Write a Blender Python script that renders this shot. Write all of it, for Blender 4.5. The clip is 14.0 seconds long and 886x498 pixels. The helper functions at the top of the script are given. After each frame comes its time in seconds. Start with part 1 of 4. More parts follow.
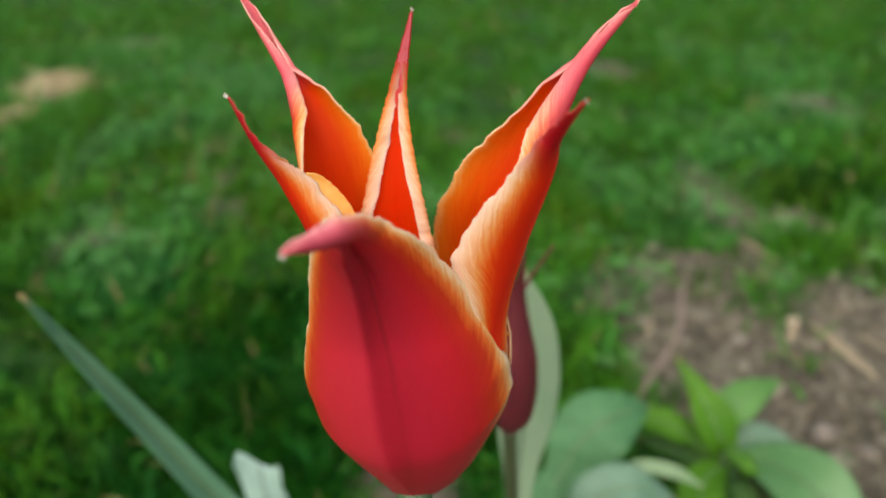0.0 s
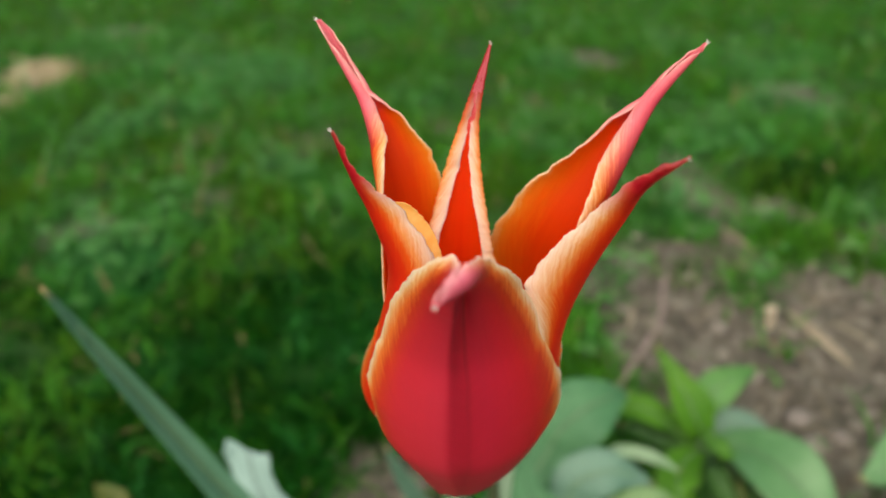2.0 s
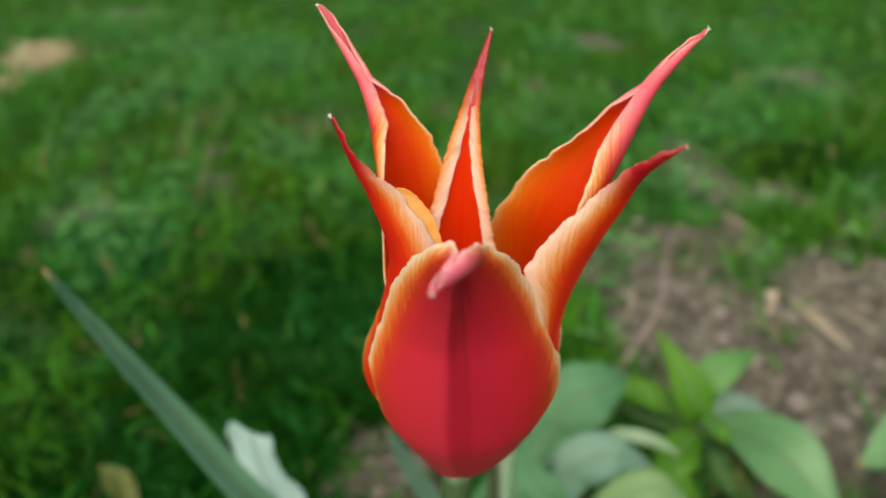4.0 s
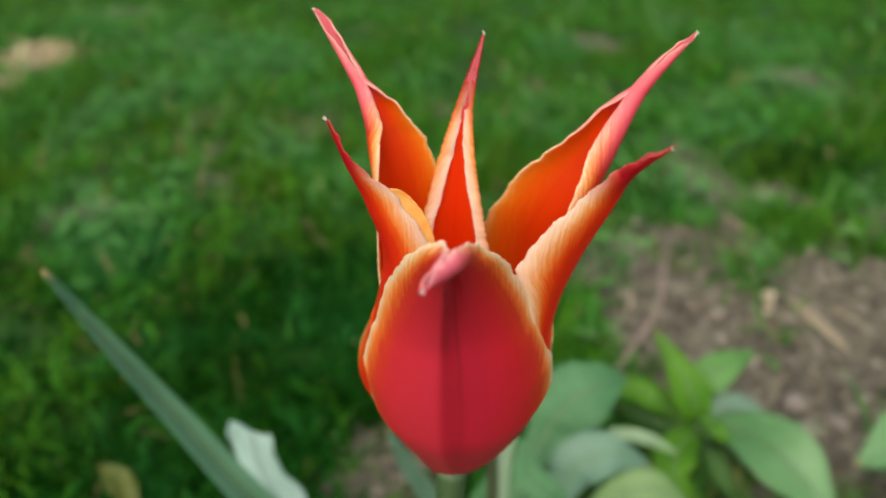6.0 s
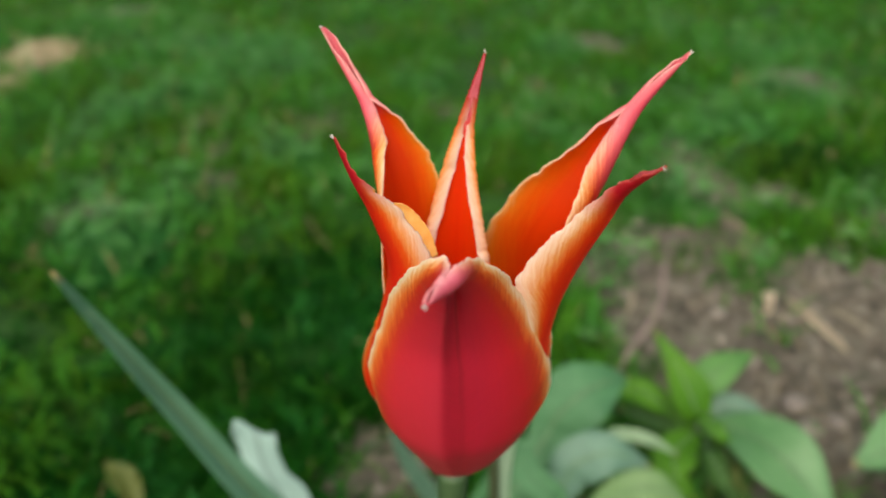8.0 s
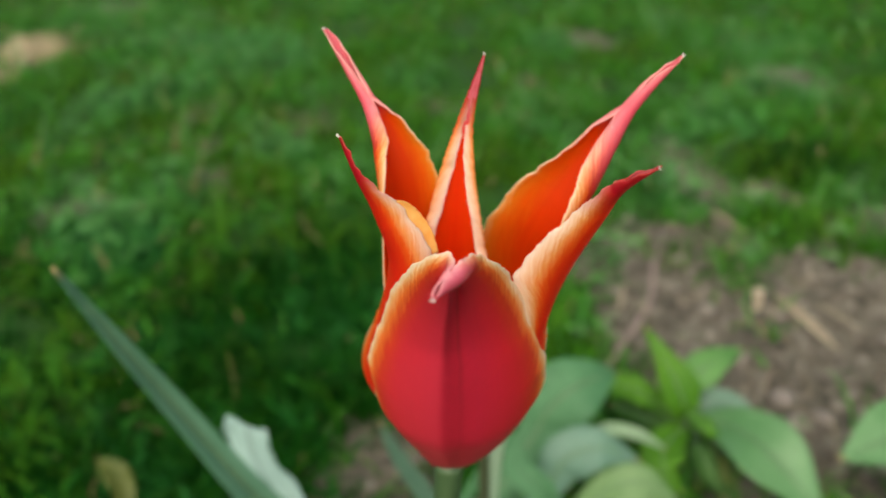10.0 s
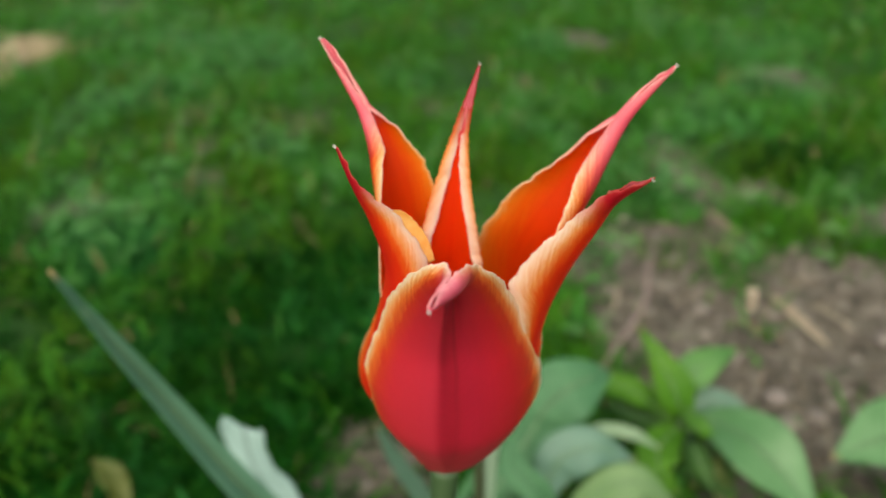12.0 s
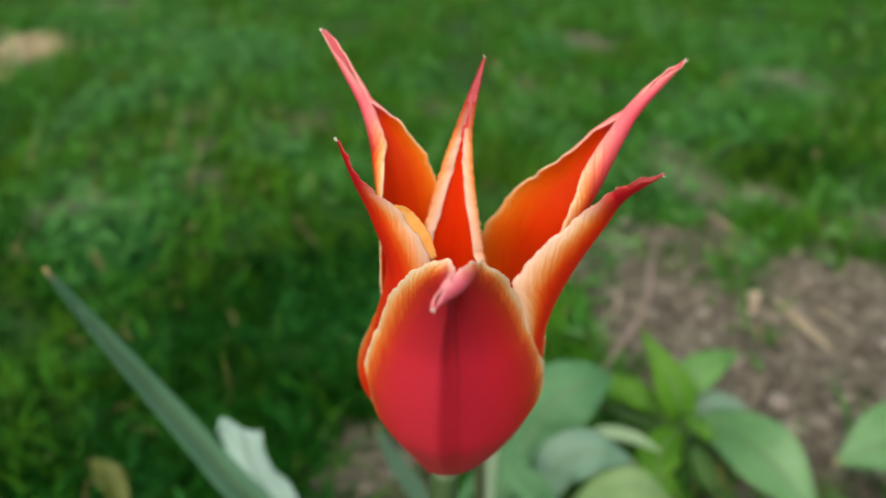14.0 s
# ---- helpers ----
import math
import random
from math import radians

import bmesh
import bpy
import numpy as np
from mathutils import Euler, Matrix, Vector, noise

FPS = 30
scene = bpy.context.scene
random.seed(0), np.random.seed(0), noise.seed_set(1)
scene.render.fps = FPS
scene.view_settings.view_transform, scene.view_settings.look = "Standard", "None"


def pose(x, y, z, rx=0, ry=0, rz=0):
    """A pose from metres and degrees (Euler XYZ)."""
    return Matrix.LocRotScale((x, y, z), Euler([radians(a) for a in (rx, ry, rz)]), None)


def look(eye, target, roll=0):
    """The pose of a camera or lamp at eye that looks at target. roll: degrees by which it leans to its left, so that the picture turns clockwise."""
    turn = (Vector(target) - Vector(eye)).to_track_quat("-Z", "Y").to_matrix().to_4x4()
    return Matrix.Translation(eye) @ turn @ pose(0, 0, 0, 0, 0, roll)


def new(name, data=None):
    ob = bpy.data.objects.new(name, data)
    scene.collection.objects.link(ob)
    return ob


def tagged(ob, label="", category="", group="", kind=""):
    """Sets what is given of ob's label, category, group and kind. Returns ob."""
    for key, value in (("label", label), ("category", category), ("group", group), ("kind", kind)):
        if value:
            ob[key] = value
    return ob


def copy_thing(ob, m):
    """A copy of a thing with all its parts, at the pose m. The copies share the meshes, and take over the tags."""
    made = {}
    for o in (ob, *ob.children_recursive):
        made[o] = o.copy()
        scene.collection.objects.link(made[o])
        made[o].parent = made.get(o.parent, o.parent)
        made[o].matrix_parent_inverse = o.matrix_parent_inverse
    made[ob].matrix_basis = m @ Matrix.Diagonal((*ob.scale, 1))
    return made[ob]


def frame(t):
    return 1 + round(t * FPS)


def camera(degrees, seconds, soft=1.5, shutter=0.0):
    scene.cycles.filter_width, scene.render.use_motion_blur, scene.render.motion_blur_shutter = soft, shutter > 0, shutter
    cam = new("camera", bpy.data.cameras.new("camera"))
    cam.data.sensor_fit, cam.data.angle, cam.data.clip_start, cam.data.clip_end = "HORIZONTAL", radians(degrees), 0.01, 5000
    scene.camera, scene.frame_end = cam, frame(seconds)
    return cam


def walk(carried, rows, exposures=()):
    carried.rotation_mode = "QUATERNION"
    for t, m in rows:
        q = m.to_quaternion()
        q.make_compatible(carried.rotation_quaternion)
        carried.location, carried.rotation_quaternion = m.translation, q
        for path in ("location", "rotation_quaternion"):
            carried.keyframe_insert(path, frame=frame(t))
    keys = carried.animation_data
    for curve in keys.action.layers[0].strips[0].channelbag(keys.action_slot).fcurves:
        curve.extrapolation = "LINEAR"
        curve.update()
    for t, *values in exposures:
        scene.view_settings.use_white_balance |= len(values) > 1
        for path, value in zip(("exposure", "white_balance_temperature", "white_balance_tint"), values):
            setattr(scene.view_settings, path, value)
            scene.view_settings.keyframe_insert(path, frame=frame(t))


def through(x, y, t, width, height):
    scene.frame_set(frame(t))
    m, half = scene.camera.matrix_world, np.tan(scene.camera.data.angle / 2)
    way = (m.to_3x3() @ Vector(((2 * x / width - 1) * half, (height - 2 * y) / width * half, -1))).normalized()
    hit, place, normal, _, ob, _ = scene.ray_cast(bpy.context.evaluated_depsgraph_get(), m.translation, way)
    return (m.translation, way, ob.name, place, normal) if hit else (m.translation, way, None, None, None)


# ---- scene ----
cam = camera(59.4, 14.0, soft=1.7)
cam.data.dof.use_dof = True
cam.data.dof.focus_distance = 0.124
cam.data.dof.aperture_fstop = 12.5
PATH = [
    (0, pose(-0.0022, 0.0155, 0.3869, 64.06, 0.65, 0.70)),
    (0.1, pose(-0.0024, 0.0154, 0.3869, 64.08, 0.61, 0.65)),
    (0.2, pose(-0.0023, 0.0148, 0.3879, 64.07, 0.59, 0.62)),
    (0.3, pose(-0.0017, 0.0138, 0.3897, 64.01, 0.58, 0.61)),
    (0.5, pose(-0.0012, 0.0124, 0.3915, 64.01, 0.56, 0.54)),
    (0.7, pose(-0.0006, 0.0096, 0.3929, 64.10, 0.46, -0.05)),
    (1, pose(0.0004, 0.0053, 0.3949, 63.84, 0.29, -0.10)),
    (1.5, pose(-0.0007, 0.0062, 0.3929, 63.64, 0.21, -0.16)),
    (2, pose(0.0002, 0.0069, 0.3939, 63.17, 0.36, -0.12)),
    (2.5, pose(0.0009, 0.0083, 0.3943, 62.19, 0.54, 0.25)),
    (3, pose(-0.0001, 0.0055, 0.3947, 62.05, 0.45, 0.11)),
    (5.5, pose(0.0000, 0.0064, 0.3942, 61.86, 0.13, 0.06)),
    (6, pose(-0.0007, 0.0044, 0.3957, 61.94, 0.12, -0.02)),
    (6.5, pose(-0.0006, 0.0021, 0.3976, 61.99, 0.09, 0.01)),
    (7, pose(0.0002, 0.0002, 0.3996, 62.00, -0.01, 0.00)),
    (7.5, pose(0.0010, 0.0011, 0.3989, 61.97, 0.03, 0.07)),
    (8, pose(-0.0007, 0.0010, 0.3995, 61.83, 0.03, 0.21)),
    (10.5, pose(0.0004, -0.0024, 0.4019, 61.51, -0.25, -0.38)),
    (11, pose(0.0004, -0.0033, 0.4031, 61.46, -0.21, -0.43)),
    (11.5, pose(0.0009, -0.0027, 0.4019, 61.55, -0.21, -0.48)),
    (12, pose(0.0004, -0.0022, 0.4022, 61.55, -0.31, -0.60)),
    (12.5, pose(0.0009, -0.0019, 0.4014, 61.59, -0.34, -0.57)),
    (13, pose(0.0002, -0.0002, 0.3998, 61.74, -0.45, -0.57)),
    (13.5, pose(-0.0006, 0.0013, 0.3994, 61.60, -0.50, -0.33)),
    (14, pose(-0.0003, 0.0004, 0.4005, 61.64, -0.63, -0.43)),
]
walk(cam, PATH)

# ---- light ----
SUN_EL, SUN_AZ = 52.0, -162.0        # degrees; azimuth clockwise from +y
world = bpy.data.worlds.new("sky")
scene.world = world
world.use_nodes = True
wn = world.node_tree
sky = wn.nodes.new("ShaderNodeTexSky")
sky.sky_type = "NISHITA"
sky.sun_disc = False
sky.sun_elevation, sky.sun_rotation = radians(SUN_EL), radians(SUN_AZ)
sky.air_density, sky.dust_density, sky.ozone_density = 0.8, 6.0, 1.0
wn.links.new(sky.outputs[0], wn.nodes["Background"].inputs[0])
wn.nodes["Background"].inputs[1].default_value = 0.215
sun_data = bpy.data.lights.new("sun", "SUN")
sun_data.energy, sun_data.angle, sun_data.color = 2.35, radians(110), (1.0, 0.945, 0.74)
sun = new("sun", sun_data)
a, e = radians(SUN_AZ), radians(SUN_EL)
sun.matrix_world = look((math.sin(a) * math.cos(e) * 5, math.cos(a) * math.cos(e) * 5, math.sin(e) * 5), (0, 0, 0))
scene.view_settings.exposure = -0.08


# ---- materials ----
class Mat:
    """A small node-tree writer."""

    def __init__(self, name):
        self.m = bpy.data.materials.new(name)
        self.m.use_nodes = True
        self.t = self.m.node_tree
        self.t.nodes.clear()
        self.out = self.t.nodes.new("ShaderNodeOutputMaterial")

    def node(self, kind, **kw):
        n = self.t.nodes.new("ShaderNode" + kind)
        for k, v in kw.items():
            if k in n.inputs:
                self.put(n.inputs[k], v)
        return n

    def put(self, socket, v):
        if isinstance(v, bpy.types.NodeSocket):
            self.t.links.new(v, socket)
        elif isinstance(v, bpy.types.Node):
            self.t.links.new(v.outputs[0], socket)
        else:
            socket.default_value = (*v, 1.0) if isinstance(v, tuple) and len(v) == 3 and socket.type == "RGBA" else v

    def math(self, op, a, b=0.0, c=0.0, clamp=False):
        n = self.t.nodes.new("ShaderNodeMath")
        n.operation, n.use_clamp = op, clamp
        for s, v in zip(n.inputs, (a, b, c)):
            self.put(s, v)
        return n.outputs[0]

    def ramp(self, fac, stops):
        n = self.t.nodes.new("ShaderNodeValToRGB")
        els = n.color_ramp.elements
        while len(els) < len(stops):
            els.new(0.5)
        for el, (p, c) in zip(els, stops):
            el.position, el.color = p, (*c, 1.0)
        self.put(n.inputs[0], fac)
        return n.outputs[0]

    def mix(self, fac, a, b, blend="MIX"):
        n = self.t.nodes.new("ShaderNodeMix")
        n.data_type, n.blend_type = "RGBA", blend
        self.put(n.inputs[0], fac)
        self.put(n.inputs[6], a)
        self.put(n.inputs[7], b)
        return n.outputs[2]

    def noise(self, scale, detail=3.0, rough=0.55, vec=None, distort=0.0):
        n = self.node("TexNoise", Scale=scale, Detail=detail, Roughness=rough, Distortion=distort)
        if vec is not None:
            self.put(n.inputs["Vector"], vec)
        return n.outputs[0]

    def coords(self, kind="Object", scale=(1, 1, 1)):
        c = self.node("TexCoord")
        mp = self.t.nodes.new("ShaderNodeMapping")
        mp.inputs["Scale"].default_value = scale
        self.t.links.new(c.outputs[kind], mp.inputs[0])
        return mp.outputs[0]

    def surface(self, color, rough=0.5, bump=None, depth=0.001, strength=0.4, through=0.0, spec=0.4):
        p = self.node("BsdfPrincipled")
        self.put(p.inputs["Base Color"], color)
        self.put(p.inputs["Roughness"], rough)
        p.inputs["Specular IOR Level"].default_value = spec
        if bump is not None:
            b = self.node("Bump", Strength=strength, Distance=depth)
            self.put(b.inputs["Height"], bump)
            self.t.links.new(b.outputs[0], p.inputs["Normal"])
        shader = p.outputs[0]
        if through > 0:
            tr = self.node("BsdfTranslucent")
            self.put(tr.inputs[0], color)
            mx = self.node("MixShader")
            mx.inputs[0].default_value = through
            self.t.links.new(shader, mx.inputs[1])
            self.t.links.new(tr.outputs[0], mx.inputs[2])
            shader = mx.outputs[0]
        self.t.links.new(shader, self.out.inputs[0])
        return self.m


def uv_axes(k):
    c = k.node("TexCoord")
    s = k.node("SeparateXYZ")
    k.t.links.new(c.outputs["UV"], s.inputs[0])
    return s.outputs[0], s.outputs[1]


def vein_fan(k, u, v, edge, along, slant, across):
    """Streaks that fan outwards from the rib to the margin."""
    c = k.node("CombineXYZ")
    k.put(c.inputs[0], k.math("SUBTRACT", k.math("MULTIPLY", u, along), k.math("MULTIPLY", edge, slant)))
    k.put(c.inputs[1], k.math("MULTIPLY", v, across))
    return k.noise(1.0, 4.0, 0.62, c.outputs[0])


def petal_outer_material(name, stops, tip_from, tip_stops, through=0.22, streaks=0.30, groove=False, spec=0.22):
    k = Mat(name)
    u, v = uv_axes(k)
    rib = k.math("ABSOLUTE", k.math("MULTIPLY_ADD", v, 2.0, -1.0))
    streak = vein_fan(k, u, v, rib, 95.0, 20.0, 5.0)
    broad = k.noise(1.0, 2.0, 0.5, k.coords("UV", (4, 9, 1)))
    edge = k.math("ADD", rib, k.math("MULTIPLY", k.math("SUBTRACT", streak, 0.5), streaks))
    edge = k.math("ADD", edge, k.math("MULTIPLY", k.math("SUBTRACT", broad, 0.5), 0.18))
    if groove:
        # broader cream on the two lobes
        edge = k.math("ADD", edge, k.math("MULTIPLY", k.ramp(u, [(0.34, (0, 0, 0)), (0.58, (0.75, 0.75, 0.75)), (0.74, (1, 1, 1))]), 0.055))
    body = k.ramp(edge, stops)
    tip = k.ramp(edge, tip_stops)
    col = k.mix(k.ramp(u, [(tip_from, (0, 0, 0)), (tip_from + 0.12, (1, 1, 1))]), body, tip)
    col = k.mix(k.ramp(u, [(0.08, (1, 1, 1)), (0.26, (0, 0, 0))]), col, stops[1][1])
    line = k.noise(1.0, 3.0, 0.6, k.coords("UV", (3, 55, 1)))
    col = k.mix(k.ramp(rib, [(0.3, (0.08, 0.08, 0.08)), (0.8, (0.55, 0.55, 0.55))]), col, k.ramp(streak, [(0.3, (0.86, 0.80, 0.76)), (0.6, (1.0, 1.0, 1.0))]), "MULTIPLY")
    col = k.mix(0.3, col, k.ramp(line, [(0.3, (0.84, 0.80, 0.80)), (0.7, (1.0, 1.0, 1.0))]), "MULTIPLY")
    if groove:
        # dark crimson veins beside the rib plus the groove's painted-in shade, fading towards the base
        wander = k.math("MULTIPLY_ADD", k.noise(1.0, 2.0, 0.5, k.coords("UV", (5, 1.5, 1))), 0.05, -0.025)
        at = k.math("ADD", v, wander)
        vein_shade = k.ramp(at, [(0.430, (0, 0, 0)), (0.455, (0.30, 0.30, 0.30)), (0.500, (0.34, 0.34, 0.34)), (0.509, (1, 1, 1)), (0.518, (0.9, 0.9, 0.9)), (0.530, (0.36, 0.36, 0.36)), (0.580, (0.42, 0.42, 0.42)), (0.68, (0, 0, 0))])
        vein_shade = k.math("MULTIPLY", vein_shade, k.ramp(u, [(0.10, (0.05, 0.05, 0.05)), (0.35, (0.38, 0.38, 0.38)), (0.55, (1, 1, 1)), (0.70, (0.9, 0.9, 0.9)), (0.78, (0, 0, 0))]))
        col = k.mix(k.math("MULTIPLY", vein_shade, 0.62), col, (0.20, 0.010, 0.017))
        # pink petal tint, partly the panel's brighter light painted in, ending at the ridge
        lit_pink = k.math("MULTIPLY", k.ramp(at, [(0.10, (0, 0, 0)), (0.25, (0.8, 0.8, 0.8)), (0.418, (1, 1, 1)), (0.452, (0, 0, 0))]), k.ramp(u, [(0.0, (0.8, 0.8, 0.8)), (0.45, (1, 1, 1)), (0.62, (0.5, 0.5, 0.5)), (0.74, (0, 0, 0))]))
        col = k.mix(k.math("MULTIPLY", lit_pink, 0.42), col, (0.64, 0.045, 0.072))
    fine = k.math("ADD", k.math("MULTIPLY", k.math("MULTIPLY", streak, rib), 0.7), k.math("MULTIPLY", k.noise(1.0, 3.0, 0.6, k.coords("UV", (8, 160, 1))), 0.6))
    return k.surface(col, 0.42, fine, 0.0002, 0.25, through=through, spec=spec)


def petal_inner_material():
    k = Mat("petal_inside")
    u, v = uv_axes(k)
    rib = k.math("ABSOLUTE", k.math("MULTIPLY_ADD", v, 2.0, -1.0))
    streak = vein_fan(k, u, v, rib, 55.0, 25.0, 8.0)
    edge = k.math("ADD", rib, k.math("MULTIPLY", k.math("SUBTRACT", streak, 0.5), 0.24))
    col = k.ramp(edge, [(0.0, (0.93, 0.055, 0.002)), (0.45, (0.95, 0.088, 0.003)), (0.72, (0.96, 0.20, 0.006)), (0.90, (0.96, 0.36, 0.022)), (0.99, (0.96, 0.64, 0.22))])
    tip = k.ramp(u, [(0.80, (0, 0, 0)), (0.90, (1, 1, 1))])
    col = k.mix(tip, col, k.ramp(streak, [(0.35, (0.78, 0.12, 0.17)), (0.65, (0.88, 0.33, 0.38))]))
    line = k.noise(1.0, 3.0, 0.6, k.coords("UV", (3, 60, 1)))
    col = k.mix(0.5, col, k.ramp(line, [(0.3, (0.88, 0.78, 0.7)), (0.7, (1.0, 1.0, 1.0))]), "MULTIPLY")
    fine = k.noise(1.0, 3.0, 0.6, k.coords("UV", (8, 140, 1)))
    return k.surface(col, 0.45, fine, 0.0002, 0.25, through=0.62, spec=0.12)


def bud_material():
    k = Mat("bud_petal")
    u, v = uv_axes(k)
    streak = k.noise(1.0, 4.0, 0.6, k.coords("UV", (4, 50, 1)))
    col = k.ramp(streak, [(0.3, (0.07, 0.010, 0.018)), (0.6, (0.15, 0.020, 0.028)), (0.8, (0.19, 0.06, 0.03))])
    return k.surface(col, 0.45, streak, 0.0004, 0.3, through=0.08)


def leaf_material(name, dark, light, rough=0.45, vein=90.0, through=0.22, ribs=0.5, dry_end=True, relief_by=0.4, groove=0.10, spec=0.35):
    k = Mat(name)
    u, v = uv_axes(k)
    lines = k.noise(1.0, 3.0, 0.6, k.coords("UV", (3, vein, 1)))
    patch = k.noise(30.0, 4.0, 0.6, k.coords("Object"))
    f = k.math("ADD", k.math("MULTIPLY", lines, ribs), k.math("MULTIPLY", patch, 1.0 - ribs))
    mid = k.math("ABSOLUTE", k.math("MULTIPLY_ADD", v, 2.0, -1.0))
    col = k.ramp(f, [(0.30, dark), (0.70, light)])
    # colour darkens towards the midline; groove sets how far out
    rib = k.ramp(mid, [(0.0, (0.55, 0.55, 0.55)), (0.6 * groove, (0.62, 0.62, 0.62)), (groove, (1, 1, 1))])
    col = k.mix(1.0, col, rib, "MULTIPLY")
    if dry_end:
        dry = k.ramp(u, [(0.965, (0, 0, 0)), (1.0, (1, 1, 1))])
        col = k.mix(dry, col, (0.30, 0.22, 0.09))
    return k.surface(col, rough, lines, 0.0006, relief_by, through=through, spec=spec)


def island_material(name, stops, rough=0.5, through=0.25, grain=60.0, spec=0.3):
    k = Mat(name)
    g = k.node("NewGeometry")
    n = k.noise(grain, 3.0, 0.6, k.coords("Object"))
    f = k.math("ADD", k.math("MULTIPLY", g.outputs["Random Per Island"], 0.75), k.math("MULTIPLY", n, 0.25))
    return k.surface(k.ramp(f, stops), rough, n, 0.001, 0.3, through=through, spec=spec)


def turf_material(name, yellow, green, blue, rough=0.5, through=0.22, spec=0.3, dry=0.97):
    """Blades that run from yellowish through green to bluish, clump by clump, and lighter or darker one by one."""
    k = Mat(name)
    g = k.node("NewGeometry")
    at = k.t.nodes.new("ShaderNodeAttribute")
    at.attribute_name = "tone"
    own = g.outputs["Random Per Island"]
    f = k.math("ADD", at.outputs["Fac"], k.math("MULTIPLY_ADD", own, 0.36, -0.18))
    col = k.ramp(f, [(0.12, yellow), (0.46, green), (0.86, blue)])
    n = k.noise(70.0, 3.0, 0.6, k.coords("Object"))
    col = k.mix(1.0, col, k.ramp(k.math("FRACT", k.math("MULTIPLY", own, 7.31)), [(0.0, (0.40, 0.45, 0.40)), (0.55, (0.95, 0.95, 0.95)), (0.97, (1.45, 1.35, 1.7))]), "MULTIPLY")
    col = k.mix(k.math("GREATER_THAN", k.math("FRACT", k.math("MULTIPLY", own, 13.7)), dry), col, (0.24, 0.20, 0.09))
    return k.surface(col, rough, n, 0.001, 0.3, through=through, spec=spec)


def plain_material(name, a, b, rough=0.6, grain=200.0, stretch=(1, 1, 1), depth=0.0008, through=0.0):
    k = Mat(name)
    n = k.noise(grain, 5.0, 0.62, k.coords("Object", stretch))
    big = k.noise(grain * 0.13, 3.0, 0.55, k.coords("Object", stretch))
    f = k.math("ADD", k.math("MULTIPLY", n, 0.6), k.math("MULTIPLY", big, 0.4))
    return k.surface(k.ramp(f, [(0.32, a), (0.68, b)]), rough, n, depth, 0.6, through=through)


def ground_material():
    k = Mat("earth_and_turf")
    at = k.t.nodes.new("ShaderNodeAttribute")
    at.attribute_name = "bare"
    fine = k.noise(140.0, 6.0, 0.65, k.coords("Object"))
    mid = k.noise(22.0, 4.0, 0.6, k.coords("Object"))
    f = k.math("ADD", k.math("MULTIPLY", fine, 0.55), k.math("MULTIPLY", mid, 0.45))
    soil = k.ramp(f, [(0.34, (0.02655, 0.02389, 0.01593)), (0.50, (0.0885, 0.08231, 0.05841)), (0.66, (0.1814, 0.1681, 0.1266))])
    turf = k.ramp(f, [(0.30, (0.00531, 0.02124, 0.002655)), (0.55, (0.01593, 0.05752, 0.00708)), (0.72, (0.03982, 0.0885, 0.0177))])
    edge = k.math("ADD", at.outputs["Fac"], k.math("MULTIPLY", k.math("SUBTRACT", mid, 0.5), 0.9))
    col = k.mix(k.ramp(edge, [(0.40, (0, 0, 0)), (0.60, (1, 1, 1))]), turf, soil)
    return k.surface(col, 0.9, f, 0.006, 0.8, spec=0.2)


PINK_TIP = [(0.0, (0.70, 0.035, 0.075)), (0.45, (0.80, 0.12, 0.17)), (0.8, (0.86, 0.24, 0.26)), (1.0, (0.91, 0.50, 0.44))]
ROSE_TIP = [(0.0, (0.60, 0.030, 0.068)), (0.45, (0.70, 0.07, 0.12)), (0.8, (0.80, 0.17, 0.22)), (1.0, (0.87, 0.36, 0.36))]
RED_TIP = [(0.0, (0.50, 0.007, 0.022)), (0.6, (0.56, 0.012, 0.028)), (0.9, (0.62, 0.035, 0.045)), (1.0, (0.74, 0.13, 0.11))]
RED_FLAME = [(0.0, (0.35, 0.0095, 0.025)), (0.18, (0.42, 0.0118, 0.033)), (0.50, (0.50, 0.013, 0.021)),
             (0.67, (0.64, 0.045, 0.010)), (0.79, (0.86, 0.21, 0.03)), (0.91, (0.92, 0.52, 0.18)), (1.0, (0.94, 0.76, 0.50))]
CRIMSON_FLAME = [(0.0, (0.44, 0.012, 0.034)), (0.18, (0.51, 0.015, 0.042)), (0.55, (0.56, 0.016, 0.026)),
                 (0.73, (0.62, 0.040, 0.012)), (0.85, (0.84, 0.19, 0.03)), (0.94, (0.92, 0.50, 0.18)), (1.0, (0.94, 0.76, 0.50))]
M_OUT = petal_outer_material("petal_outside", RED_FLAME, 0.70, PINK_TIP, 0.42)
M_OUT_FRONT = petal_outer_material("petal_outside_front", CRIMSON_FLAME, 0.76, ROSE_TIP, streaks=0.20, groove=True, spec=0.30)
PALE_FLAME = [(0.0, (0.78, 0.026, 0.010)), (0.34, (0.84, 0.060, 0.009)), (0.52, (0.90, 0.18, 0.018)),
              (0.68, (0.92, 0.46, 0.13)), (0.82, (0.95, 0.76, 0.47)), (0.95, (0.96, 0.87, 0.70))]
M_OUT_PALE = petal_outer_material("petal_outside_pale", PALE_FLAME, 0.74, RED_TIP, 0.5)
M_OUT_BACK = petal_outer_material("petal_outside_back", PALE_FLAME, 0.80, RED_TIP, 0.5)
M_IN, M_BUD = petal_inner_material(), bud_material()
M_MARGIN = plain_material("petal_margin", (0.91, 0.44, 0.07), (0.95, 0.64, 0.20), 0.5, 500.0, depth=0.0002, through=0.4)
